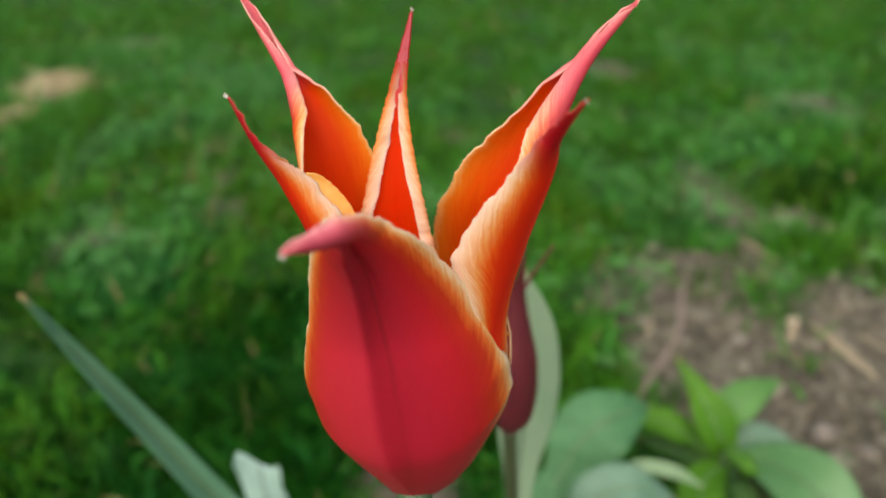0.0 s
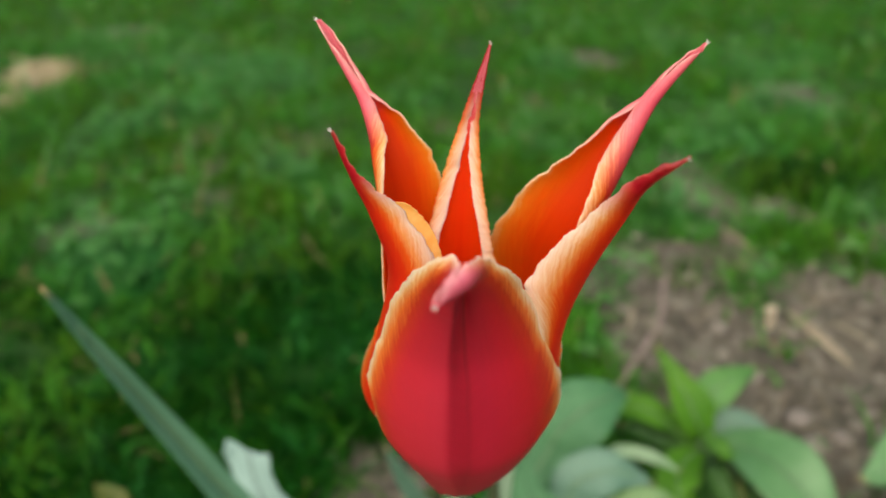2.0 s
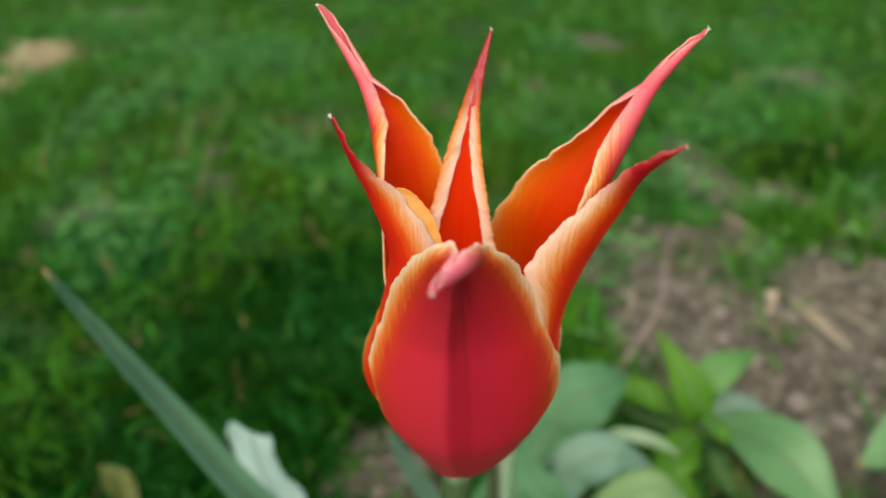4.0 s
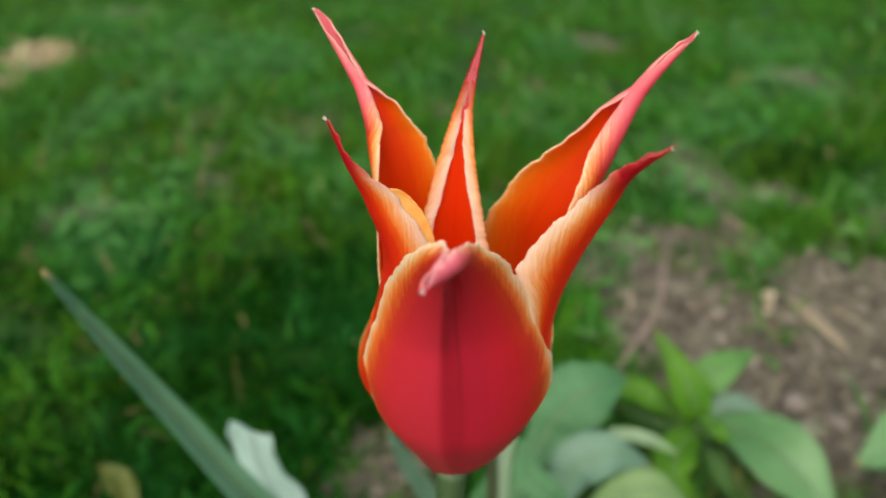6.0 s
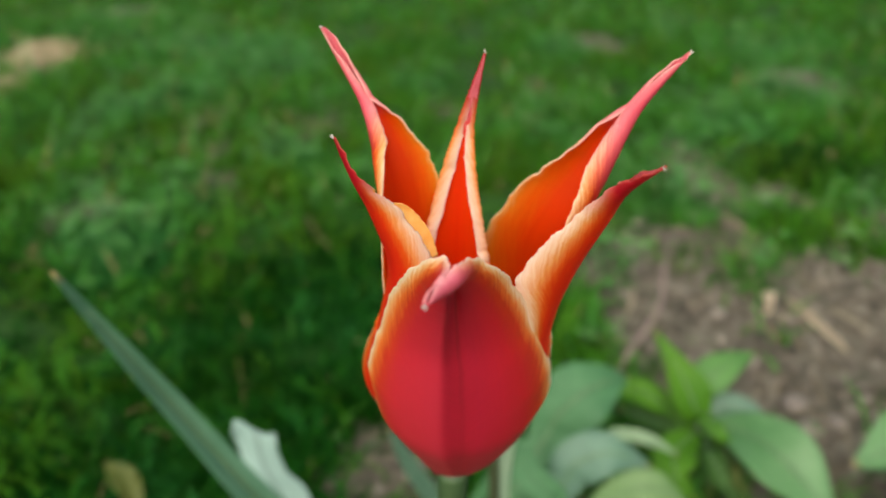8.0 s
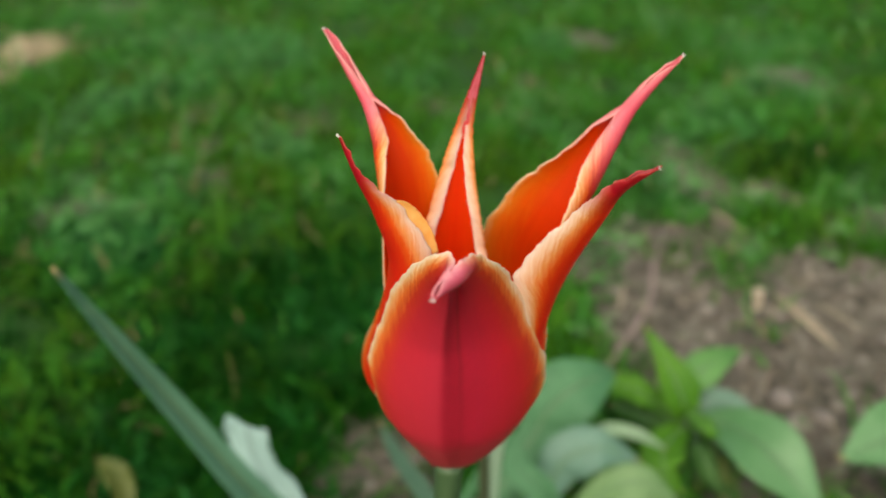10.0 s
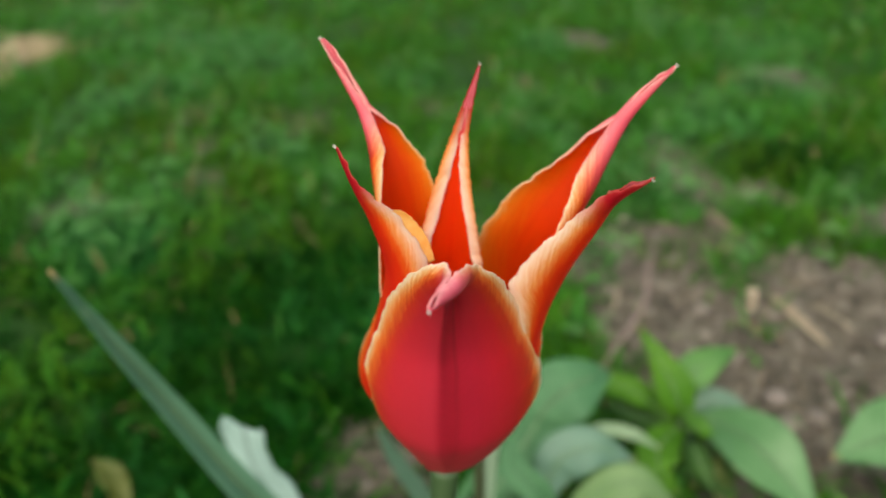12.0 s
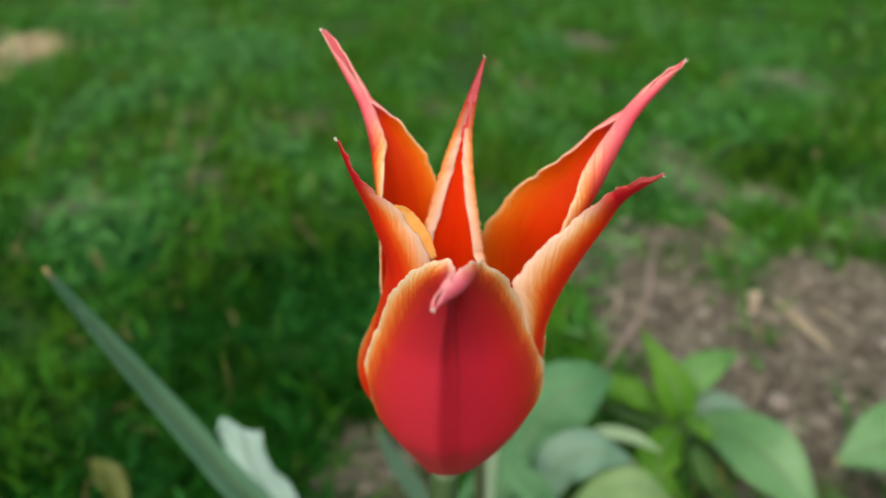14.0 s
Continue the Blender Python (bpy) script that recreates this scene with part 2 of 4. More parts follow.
M_STEM = plain_material("tulip_stem", (0.03982, 0.08407, 0.03098), (0.08407, 0.1372, 0.05752), 0.45, 120.0, (1, 1, 0.15), through=0.05)
M_STEM_DARK = plain_material("bud_stem", (0.03098, 0.04425, 0.01947), (0.06638, 0.07965, 0.0354), 0.5, 120.0, (1, 1, 0.15))
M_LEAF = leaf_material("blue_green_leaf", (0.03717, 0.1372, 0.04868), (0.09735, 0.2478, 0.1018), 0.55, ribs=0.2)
# wide dark midline: the folded channel's shade is put into the colour
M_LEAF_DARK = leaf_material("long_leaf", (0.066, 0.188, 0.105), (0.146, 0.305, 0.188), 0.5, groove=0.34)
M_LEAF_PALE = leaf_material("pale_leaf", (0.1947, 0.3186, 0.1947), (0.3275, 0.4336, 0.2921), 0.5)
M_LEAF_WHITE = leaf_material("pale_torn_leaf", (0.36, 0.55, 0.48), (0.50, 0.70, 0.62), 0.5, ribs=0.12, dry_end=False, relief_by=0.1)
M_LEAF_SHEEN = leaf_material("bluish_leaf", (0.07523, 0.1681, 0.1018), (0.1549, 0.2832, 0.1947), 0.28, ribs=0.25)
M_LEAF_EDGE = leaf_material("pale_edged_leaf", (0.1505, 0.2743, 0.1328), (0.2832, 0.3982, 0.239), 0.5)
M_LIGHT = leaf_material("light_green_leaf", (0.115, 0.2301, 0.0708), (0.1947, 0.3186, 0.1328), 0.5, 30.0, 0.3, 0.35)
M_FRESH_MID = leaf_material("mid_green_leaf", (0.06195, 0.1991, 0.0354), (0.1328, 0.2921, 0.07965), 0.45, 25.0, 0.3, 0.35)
# near-black green that stands for the shade in gaps between leaves
M_GAP_SHADE = leaf_material("gap_shade_leaf", (0.01062, 0.04868, 0.00354), (0.0354, 0.1062, 0.00885), 0.6, 30.0, 0.15, 0.35)
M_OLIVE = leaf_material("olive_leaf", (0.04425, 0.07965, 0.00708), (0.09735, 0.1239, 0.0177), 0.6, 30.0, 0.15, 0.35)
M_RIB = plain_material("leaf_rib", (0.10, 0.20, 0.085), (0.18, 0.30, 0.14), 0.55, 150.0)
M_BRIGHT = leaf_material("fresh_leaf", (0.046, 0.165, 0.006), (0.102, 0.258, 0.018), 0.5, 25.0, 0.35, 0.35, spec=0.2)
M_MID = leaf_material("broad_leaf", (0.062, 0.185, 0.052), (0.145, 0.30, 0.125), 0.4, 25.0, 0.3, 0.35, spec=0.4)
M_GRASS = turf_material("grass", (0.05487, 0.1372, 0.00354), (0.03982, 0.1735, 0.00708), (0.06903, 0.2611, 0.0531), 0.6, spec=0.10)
# turf green darkened so that it reads as lawn in shade
M_GRASS_DARK_SHADED = turf_material("dark_shaded_grass", (0.0098, 0.049, 0.0014), (0.0047, 0.058, 0.0021), (0.029, 0.160, 0.030), 0.6, spec=0.06, dry=0.996)
M_CLOVER = island_material("clover", [(0.1, (0.04868, 0.1593, 0.02213)), (0.6, (0.07523, 0.2257, 0.0531)), (0.95, (0.1239, 0.2921, 0.1062))], 0.5, spec=0.15)
M_STRAW = island_material("straw", [(0.1, (0.1062, 0.08673, 0.0531)), (0.5, (0.1947, 0.1593, 0.1018)), (0.9, (0.3363, 0.2832, 0.1858))], 0.7, 0.1)
M_STRAW_PALE = plain_material("pale_straw", (0.23, 0.19, 0.12), (0.37, 0.31, 0.205), 0.7, 120.0)
M_CLOD = island_material("soil_crumbs", [(0.1, (0.03009, 0.02567, 0.01859)), (0.5, (0.09735, 0.08585, 0.06372)), (0.85, (0.2124, 0.1903, 0.1505)), (0.97, (0.354, 0.3186, 0.2566))], 0.9, 0.0, 300.0)
M_TWIG = plain_material("twig_bark", (0.1593, 0.115, 0.09735), (0.3186, 0.2478, 0.2124), 0.8, 160.0, (1, 1, 0.2))
M_THATCH = island_material("dry_thatch", [(0.1, (0.30, 0.24, 0.13)), (0.5, (0.44, 0.37, 0.22)), (0.9, (0.56, 0.49, 0.32))], 0.7, 0.1)
M_OLD = plain_material("withered_leaf", (0.038, 0.062, 0.004), (0.095, 0.115, 0.012), 0.6, 60.0, through=0.2)
M_HUSK = plain_material("dry_husk", (0.3363, 0.2743, 0.177), (0.531, 0.4602, 0.3275), 0.7, 150.0)
M_STONE = plain_material("pebble", (0.1328, 0.115, 0.09292), (0.2832, 0.2522, 0.2124), 0.8, 180.0)
M_HAIR = plain_material("tip_hair", (0.45, 0.40, 0.37), (0.68, 0.64, 0.60), 0.6, 500.0)
M_GROUND = ground_material()


# ---- mesh tools ----
def mesh_object(name, verts, faces, mats, parent=None, label="", uvs=None, slots=None, smooth=True):
    me = bpy.data.meshes.new(name)
    me.from_pydata([tuple(v) for v in verts], [], [tuple(f) for f in faces])
    for m in (mats if isinstance(mats, (list, tuple)) else [mats]):
        me.materials.append(m)
    if slots is not None:
        me.polygons.foreach_set("material_index", slots)
    if uvs is not None:
        layer = me.uv_layers.new(name="UVMap")
        idx = np.empty(len(me.loops), dtype=np.int32)
        me.loops.foreach_get("vertex_index", idx)
        layer.data.foreach_set("uv", np.asarray(uvs, dtype=np.float32)[idx].ravel())
    if smooth:
        me.polygons.foreach_set("use_smooth", [True] * len(me.polygons))
    me.update()
    ob = new(name, me)
    if parent is not None:
        ob.parent = parent
    if label:
        tagged(ob, label)
    return ob


def spline(xs, ys, x):
    """Smooth interpolation through stations (Catmull-Rom on uneven stations)."""
    xs, ys = np.asarray(xs, float), np.asarray(ys, float)
    m = np.gradient(ys, xs, axis=0)
    i = np.clip(np.searchsorted(xs, x) - 1, 0, len(xs) - 2)
    h = xs[i + 1] - xs[i]
    t = (x - xs[i]) / h
    if ys.ndim > 1:
        t, h = t[:, None], h[:, None]
    return ((2 * t**3 - 3 * t**2 + 1) * ys[i] + (t**3 - 2 * t**2 + t) * h * m[i]
            + (-2 * t**3 + 3 * t**2) * ys[i + 1] + (t**3 - t**2) * h * m[i + 1])


def sheet_object(name, grid, uv_u, uv_v, thick, mats, parent, label=""):
    """A thin solid from a grid of points [nu][nv]: outer side, inner side and rim. mats: outer, inner."""
    nu, nv = grid.shape[:2]
    du, dv = np.gradient(grid, axis=0), np.gradient(grid, axis=1)
    nrm = np.cross(du, dv)
    nrm /= np.maximum(np.linalg.norm(nrm, axis=2, keepdims=True), 1e-12)
    verts = np.concatenate([grid.reshape(-1, 3), (grid + nrm * thick).reshape(-1, 3)])
    uv = np.stack(np.meshgrid(uv_u, uv_v, indexing="ij"), -1).reshape(-1, 2)
    n, faces, slots = nu * nv, [], []
    for i in range(nu - 1):
        for j in range(nv - 1):
            a, b, c, d = i * nv + j, i * nv + j + 1, (i + 1) * nv + j + 1, (i + 1) * nv + j
            faces += [(d, c, b, a), (n + a, n + b, n + c, n + d)]
            slots += [0, 1]
    for i in range(nu - 1):
        for j in (0, nv - 1):
            a, d = i * nv + j, (i + 1) * nv + j
            faces.append((a, n + a, n + d, d) if j == 0 else (d, n + d, n + a, a))
            slots.append(0)
    for j in range(nv - 1):
        for i in (0, nu - 1):
            a, b = i * nv + j, i * nv + j + 1
            faces.append((b, n + b, n + a, a) if i == 0 else (a, n + a, n + b, b))
            slots.append(0)
    return mesh_object(name, verts, faces, mats, parent, label, np.concatenate([uv, uv]), slots)


def blade_grid(center, width, bend, side0, roll_l=None, roll_r=None, nu=56, nv=27, u=None, wave=0.0, seed=0, widen_l=None, widen_r=None, fold_l=None, fold_r=None, fold_at=None, keel=None, freq=61.0, nick=0.0):
    """A curved blade: center line, half widths, cross bending (1/m, towards the inside), all as functions of u.
    side0: the sideways direction. roll_l, roll_r: extra bending of the two margins."""
    tan = np.gradient(center, axis=0)
    tan /= np.linalg.norm(tan, axis=1, keepdims=True)
    side0 = np.asarray(side0, float)
    side = side0 if side0.ndim == 2 else np.tile(side0, (len(center), 1))
    side = side - tan * np.sum(side * tan, 1, keepdims=True)
    side /= np.linalg.norm(side, axis=1, keepdims=True)
    inw = np.cross(tan, side)
    v = np.linspace(-1, 1, nv)
    grid = np.empty((len(center), nv, 3))
    rng = np.random.RandomState(seed)
    ph = rng.rand(6) * 6.28
    for i in range(len(center)):
        for sgn in (-1, 1):
            steps = 40
            s = np.linspace(0, 1, steps + 1)
            roll = (roll_l if sgn < 0 else roll_r)
            extra = 0.0 if roll is None else roll[i]
            wide = widen_l if sgn < 0 else widen_r
            ww = width[i] * (1.0 if wide is None else wide[i])
            if nick:
                ww += nick * (math.sin(u[i] * 330 + ph[3] * sgn + 3 * math.sin(u[i] * 57 + ph[4])) + 0.6 * math.sin(u[i] * 610 + ph[5] * sgn)) * min(1.0, ww / 3.0)
            kk = bend[i] + extra * np.clip((s - 0.45) / 0.55, 0, 1)
            crease = fold_l if sgn < 0 else fold_r
            if crease is not None:
                kk = kk + crease[i] / (0.142 * ww) * np.exp(-(((s - fold_at[i]) / 0.08) ** 2))
            ang = np.concatenate([[0], np.cumsum((kk[1:] + kk[:-1]) / 2) * ww / steps])
            x = np.concatenate([[0], np.cumsum(np.cos((ang[1:] + ang[:-1]) / 2)) * ww / steps])
            y = np.concatenate([[0], np.cumsum(np.sin((ang[1:] + ang[:-1]) / 2)) * ww / steps])
            for j in range(nv):
                if (sgn < 0 and v[j] < 0) or (sgn > 0 and v[j] >= 0):
                    q = abs(v[j])
                    px, py = np.interp(q, s, x), np.interp(q, s, y)
                    rip = wave * q**4 * (math.sin(u[i] * freq + ph[0] + sgn) + 0.7 * math.sin(u[i] * freq * 1.85 + ph[1] * sgn) + 0.4 * math.sin(u[i] * freq * 3.2 + ph[2])) if wave else 0.0
                    p = center[i] + side[i] * sgn * (px + rip * 0.5) + inw[i] * (py + rip)
                    if keel is not None:
                        d = v[j] + 0.15
                        p = p - inw[i] * keel[i] * (math.sqrt(0.0009 + max(0.0, 1.0 + d / 0.85) ** 2) if d < 0 else math.exp(-((d / 0.085) ** 2)))
                        p = p + inw[i] * keel[i] * 0.22 * math.exp(-(((v[j] - 0.05) / 0.06) ** 2))
                    grid[i, j] = p
    return grid, v


def tube_object(name, pts, radii, mat, parent=None, label="", seg=12, smooth_n=40, wobble=0.0, seed=1):
    pts, radii = np.asarray(pts, float), np.asarray(radii, float)
    s = np.linspace(0, 1, len(pts))
    x = np.linspace(0, 1, smooth_n)
    c, r = spline(s, pts, x), spline(s, radii, x)
    tan = np.gradient(c, axis=0)
    tan /= np.linalg.norm(tan, axis=1, keepdims=True)
    ref = np.array([0.31, 0.2, 0.93]) if abs(tan[0][2]) < 0.8 else np.array([1.0, 0.1, 0])
    rng = np.random.RandomState(seed)
    verts, faces = [], []
    for i in range(smooth_n):
        a = np.cross(tan[i], ref)
        a /= np.linalg.norm(a)
        b = np.cross(tan[i], a)
        for j in range(seg):
            w = 2 * math.pi * j / seg
            rr = r[i] * (1 + wobble * (rng.rand() - 0.5))
            verts.append(c[i] + a * math.cos(w) * rr + b * math.sin(w) * rr)
    for i in range(smooth_n - 1):
        for j in range(seg):
            k = (j + 1) % seg
            faces.append((i * seg + j, i * seg + k, (i + 1) * seg + k, (i + 1) * seg + j))
    faces += [tuple(range(seg))[::-1], tuple((smooth_n - 1) * seg + j for j in range(seg))]
    return mesh_object(name, verts, faces, mat, parent, label)


def empty(name, loc, label, category, group=""):
    ob = new(name)
    ob.empty_display_size = 0.02
    ob.location = loc
    return tagged(ob, label, category, group)


MM = 0.001


# ---- ground ----
def spot(x, y, cx, cy, rx, ry):
    """1 in the middle of an oval place, 0 at its rim, below 0 outside."""
    return 1.0 - math.hypot((x - cx) / rx, (y - cy) / ry)


SOIL = ((0.47, 0.53, 0.36, 0.27), (0.03, 0.32, 0.20, 0.14), (0.33, 0.92, 0.052, 0.20), (0.41, 0.87, 0.07, 0.045), (0.27, 0.75, 0.11, 0.07),
        (0.24, 0.60, 0.13, 0.16), (-0.035, 0.42, 0.07, 0.08), (0.62, 0.80, 0.20, 0.09), (0.32, 0.45, 0.20, 0.13), (-0.822, 1.575, 0.085, 0.11))
THIN = ((-0.78, 2.00, 0.12, 0.12), (-0.37, 1.20, 0.07, 0.09), (-0.43, 0.83, 0.06, 0.05), (-0.35, 1.04, 0.06, 0.06), (-0.29, 0.93, 0.05, 0.05),
        (-0.19, 1.14, 0.05, 0.07), (-0.01, 1.25, 0.05, 0.08), (0.17, 1.35, 0.05, 0.08), (0.32, 1.69, 0.08, 0.12), (0.66, 1.36, 0.10, 0.15))
# bluish clumps: plant colour mixed with painted sky reflection on the blades
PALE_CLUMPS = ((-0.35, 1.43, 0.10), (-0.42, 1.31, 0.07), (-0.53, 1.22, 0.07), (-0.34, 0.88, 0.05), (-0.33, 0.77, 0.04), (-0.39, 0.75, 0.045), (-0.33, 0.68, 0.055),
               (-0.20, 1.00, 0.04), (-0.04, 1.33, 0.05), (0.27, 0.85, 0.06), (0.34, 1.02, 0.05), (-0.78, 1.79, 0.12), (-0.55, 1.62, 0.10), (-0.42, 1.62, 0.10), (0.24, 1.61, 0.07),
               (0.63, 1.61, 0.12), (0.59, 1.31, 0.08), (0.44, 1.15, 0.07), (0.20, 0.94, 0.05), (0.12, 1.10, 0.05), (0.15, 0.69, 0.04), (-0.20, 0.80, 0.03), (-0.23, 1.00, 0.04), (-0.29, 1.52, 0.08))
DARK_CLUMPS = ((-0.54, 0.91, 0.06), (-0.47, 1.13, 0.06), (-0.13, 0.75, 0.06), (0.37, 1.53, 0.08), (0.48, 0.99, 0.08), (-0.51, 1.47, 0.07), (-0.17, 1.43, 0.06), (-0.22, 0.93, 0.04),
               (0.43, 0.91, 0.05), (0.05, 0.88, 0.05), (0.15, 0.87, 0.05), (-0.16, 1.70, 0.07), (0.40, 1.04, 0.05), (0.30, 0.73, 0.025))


def bare(x, y):
    """How bare the earth is at a place (0 turf, 1 soil)."""
    s = max(0.25 + 1.5 * spot(x, y, *q) for q in SOIL)
    s = max(s, max(0.25 + 0.75 * spot(x, y, *q) for q in THIN))
    n = noise.noise((x * 9, y * 9, 3.1)) * 0.40 + noise.noise((x * 30, y * 30, 7.7)) * 0.34
    return max(0.0, min(1.0, s + n))


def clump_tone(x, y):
    """The turf's colour tone at a place: 0 dark yellowish turf, 1 pale bluish clumps."""
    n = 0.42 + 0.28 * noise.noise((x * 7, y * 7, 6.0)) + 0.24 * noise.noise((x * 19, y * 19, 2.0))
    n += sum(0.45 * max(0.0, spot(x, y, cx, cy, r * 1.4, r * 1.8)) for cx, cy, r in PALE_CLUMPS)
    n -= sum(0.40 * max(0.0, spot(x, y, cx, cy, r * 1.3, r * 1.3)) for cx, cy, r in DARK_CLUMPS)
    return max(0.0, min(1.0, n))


def relief(x, y):
    near = 1.0 / (1.0 + (x * x + (y - 1) ** 2) / 9)
    return near * (0.010 * noise.noise((x * 5, y * 5, 0.2)) + 0.004 * noise.noise((x * 21, y * 21, 1.2)))


def build_ground():
    xs = np.concatenate([[-900, -300, -100, -40, -15, -7, -4, -3, -2.4, -2], np.arange(-1.8, 1.81, 0.025), [2, 2.4, 3, 4, 7, 15, 40, 100, 300, 900]])
    ys = np.concatenate([[-900, -300, -100, -40, -15, -7, -3, -1.5, -0.7, -0.3], np.arange(-0.1, 2.7, 0.025), [2.8, 3, 3.4, 4, 6, 10, 20, 50, 150, 400, 900]])
    verts = [(x, y, relief(x, y)) for y in ys for x in xs]
    n = len(xs)
    faces = [(j * n + i, j * n + i + 1, (j + 1) * n + i + 1, (j + 1) * n + i) for j in range(len(ys) - 1) for i in range(n - 1)]
    ob = mesh_object("ground", verts, faces, M_GROUND)
    at = ob.data.attributes.new("bare", "FLOAT", "POINT")
    at.data.foreach_set("value", np.array([bare(x, y) if abs(x) < 2 and 0 < y < 2.7 else 0.0 for y in ys for x in xs], dtype=np.float32))
    tagged(ob, "garden ground of turf with a bare brown soil bed", "ground", kind="structure")


build_ground()


def tuft(x, y):
    """Thick and thin places in the turf."""
    return max(0.06, min(1.2, 0.60 + 0.9 * noise.noise((x * 8, y * 8, 5.0)) + 0.5 * noise.noise((x * 21, y * 21, 9.0))))


def lawn_cover(x, y):
    """How thick the grass stands: thinning out towards the soil, with a few weeds on it."""
    b = bare(x, y)
    weeds = 0.30 * max(0.0, noise.noise((x * 13, y * 13, 12.0)) + 0.05 + 0.22 * max(0.0, min(1.0, (y - 0.64) / 0.15))) * (1.0 - max(0.0, min(1.0, 3.0 * spot(x, y, 0.350, 0.60, 0.06, 0.10))))
    return max(0.0, min(1.0, max(weeds, min(1.0, (0.88 - b) / 0.55)) * tuft(x, y)))


def dark_shaded_turf(x, y):
    """Where the lawn is dark: shade near the bed painted as darker grass, and a dark tuft beyond."""
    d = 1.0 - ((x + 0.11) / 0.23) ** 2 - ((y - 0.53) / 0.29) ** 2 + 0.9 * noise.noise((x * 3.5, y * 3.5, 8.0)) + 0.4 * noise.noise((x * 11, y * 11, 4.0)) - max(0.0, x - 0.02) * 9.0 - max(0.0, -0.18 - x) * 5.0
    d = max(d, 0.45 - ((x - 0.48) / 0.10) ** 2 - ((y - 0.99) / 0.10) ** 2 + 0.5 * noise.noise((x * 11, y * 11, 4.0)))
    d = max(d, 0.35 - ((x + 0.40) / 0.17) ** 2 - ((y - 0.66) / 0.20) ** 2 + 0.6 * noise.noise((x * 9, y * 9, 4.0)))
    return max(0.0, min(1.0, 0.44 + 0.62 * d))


def blades_object(name, count, seed, accept, length, width, lean, mat, label, category, segs=3, ymax=2.7, droop=1.0, wide=0.0, place=None):
    """Many thin blades in one object of kind stuff."""
    rng = np.random.RandomState(seed)
    verts, faces = [], []
    tones = []
    made = tries = 0
    while made < count and tries < count * 12:
        tries += 1
        y = 0.30 + (ymax - 0.30) * rng.rand() ** 1.25
        half = 0.20 + 0.62 * y
        x = (rng.rand() * 2 - 1) * half
        if rng.rand() < wide:
            x, y = (rng.rand() * 2 - 1) * 2.6, -1.6 + 5.6 * rng.rand()
        if place:
            x, y = place[0] + rng.randn() * place[2], place[1] + rng.randn() * place[3]
        if rng.rand() > accept(x, y):
            continue
        made += 1
        L = (length[0] + (length[1] - length[0]) * rng.rand()) * (0.65 + 0.5 * tuft(x, y))
        w = (width[0] + (width[1] - width[0]) * rng.rand()) / 2
        az, fx = rng.rand() * 6.283, rng.rand() * 6.283
        le = lean[0] + (lean[1] - lean[0]) * rng.rand()
        dx, dy, sx, sy = math.cos(az), math.sin(az), math.cos(fx), math.sin(fx)
        z0, base = relief(x, y) - 0.004, len(verts)
        px, pz, ang = 0.0, 0.0, le * 0.4
        for s in range(segs):
            ww = w * (1.0 - 0.25 * s)
            verts += [(x + dx * px - sx * ww, y + dy * px - sy * ww, z0 + pz), (x + dx * px + sx * ww, y + dy * px + sy * ww, z0 + pz)]
            px, pz = px + math.sin(ang) * L / segs, pz + math.cos(ang) * L / segs
            ang += le * 0.6 * droop
        verts.append((x + dx * px, y + dy * px, z0 + max(pz, 0.004)))
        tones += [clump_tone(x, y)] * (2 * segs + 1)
        for s in range(segs - 1):
            a = base + 2 * s
            faces.append((a, a + 1, a + 3, a + 2))
        faces.append((base + 2 * segs - 2, base + 2 * segs - 1, base + 2 * segs))
    ob = mesh_object(name, verts, faces, mat)
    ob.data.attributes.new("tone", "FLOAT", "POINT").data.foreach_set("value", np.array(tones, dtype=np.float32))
    return tagged(ob, label, category, kind="stuff")


blades_object("lawn_grass", 92000, 11, lambda x, y: lawn_cover(x, y) * (1.0 - dark_shaded_turf(x, y)), (0.025, 0.062), (0.0026, 0.0052), (0.4, 2.2), M_GRASS,
              "short dense green lawn grass around the soil bed", "grass", wide=0.40)
# darker blades carry the shade of the near lawn in their colour
blades_object("dark_shaded_grass", 17000, 12, lambda x, y: lawn_cover(x, y) * dark_shaded_turf(x, y), (0.02, 0.052), (0.0026, 0.0056), (0.6, 2.8), M_GRASS_DARK_SHADED,
              "dark green grass at the edge of the bed, coloured darker as if shaded", "grass", ymax=1.2)
blades_object("stray_grass", 420, 14, lambda x, y: dark_shaded_turf(x, y) ** 2, (0.03, 0.065), (0.0016, 0.0032), (0.4, 2.6), M_GRASS,
              "stray lighter grass blades over the dark grass", "grass", ymax=0.95)
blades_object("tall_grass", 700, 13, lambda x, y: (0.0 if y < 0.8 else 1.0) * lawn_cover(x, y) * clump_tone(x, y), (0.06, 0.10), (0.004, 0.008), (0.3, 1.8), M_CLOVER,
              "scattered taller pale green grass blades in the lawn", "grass")


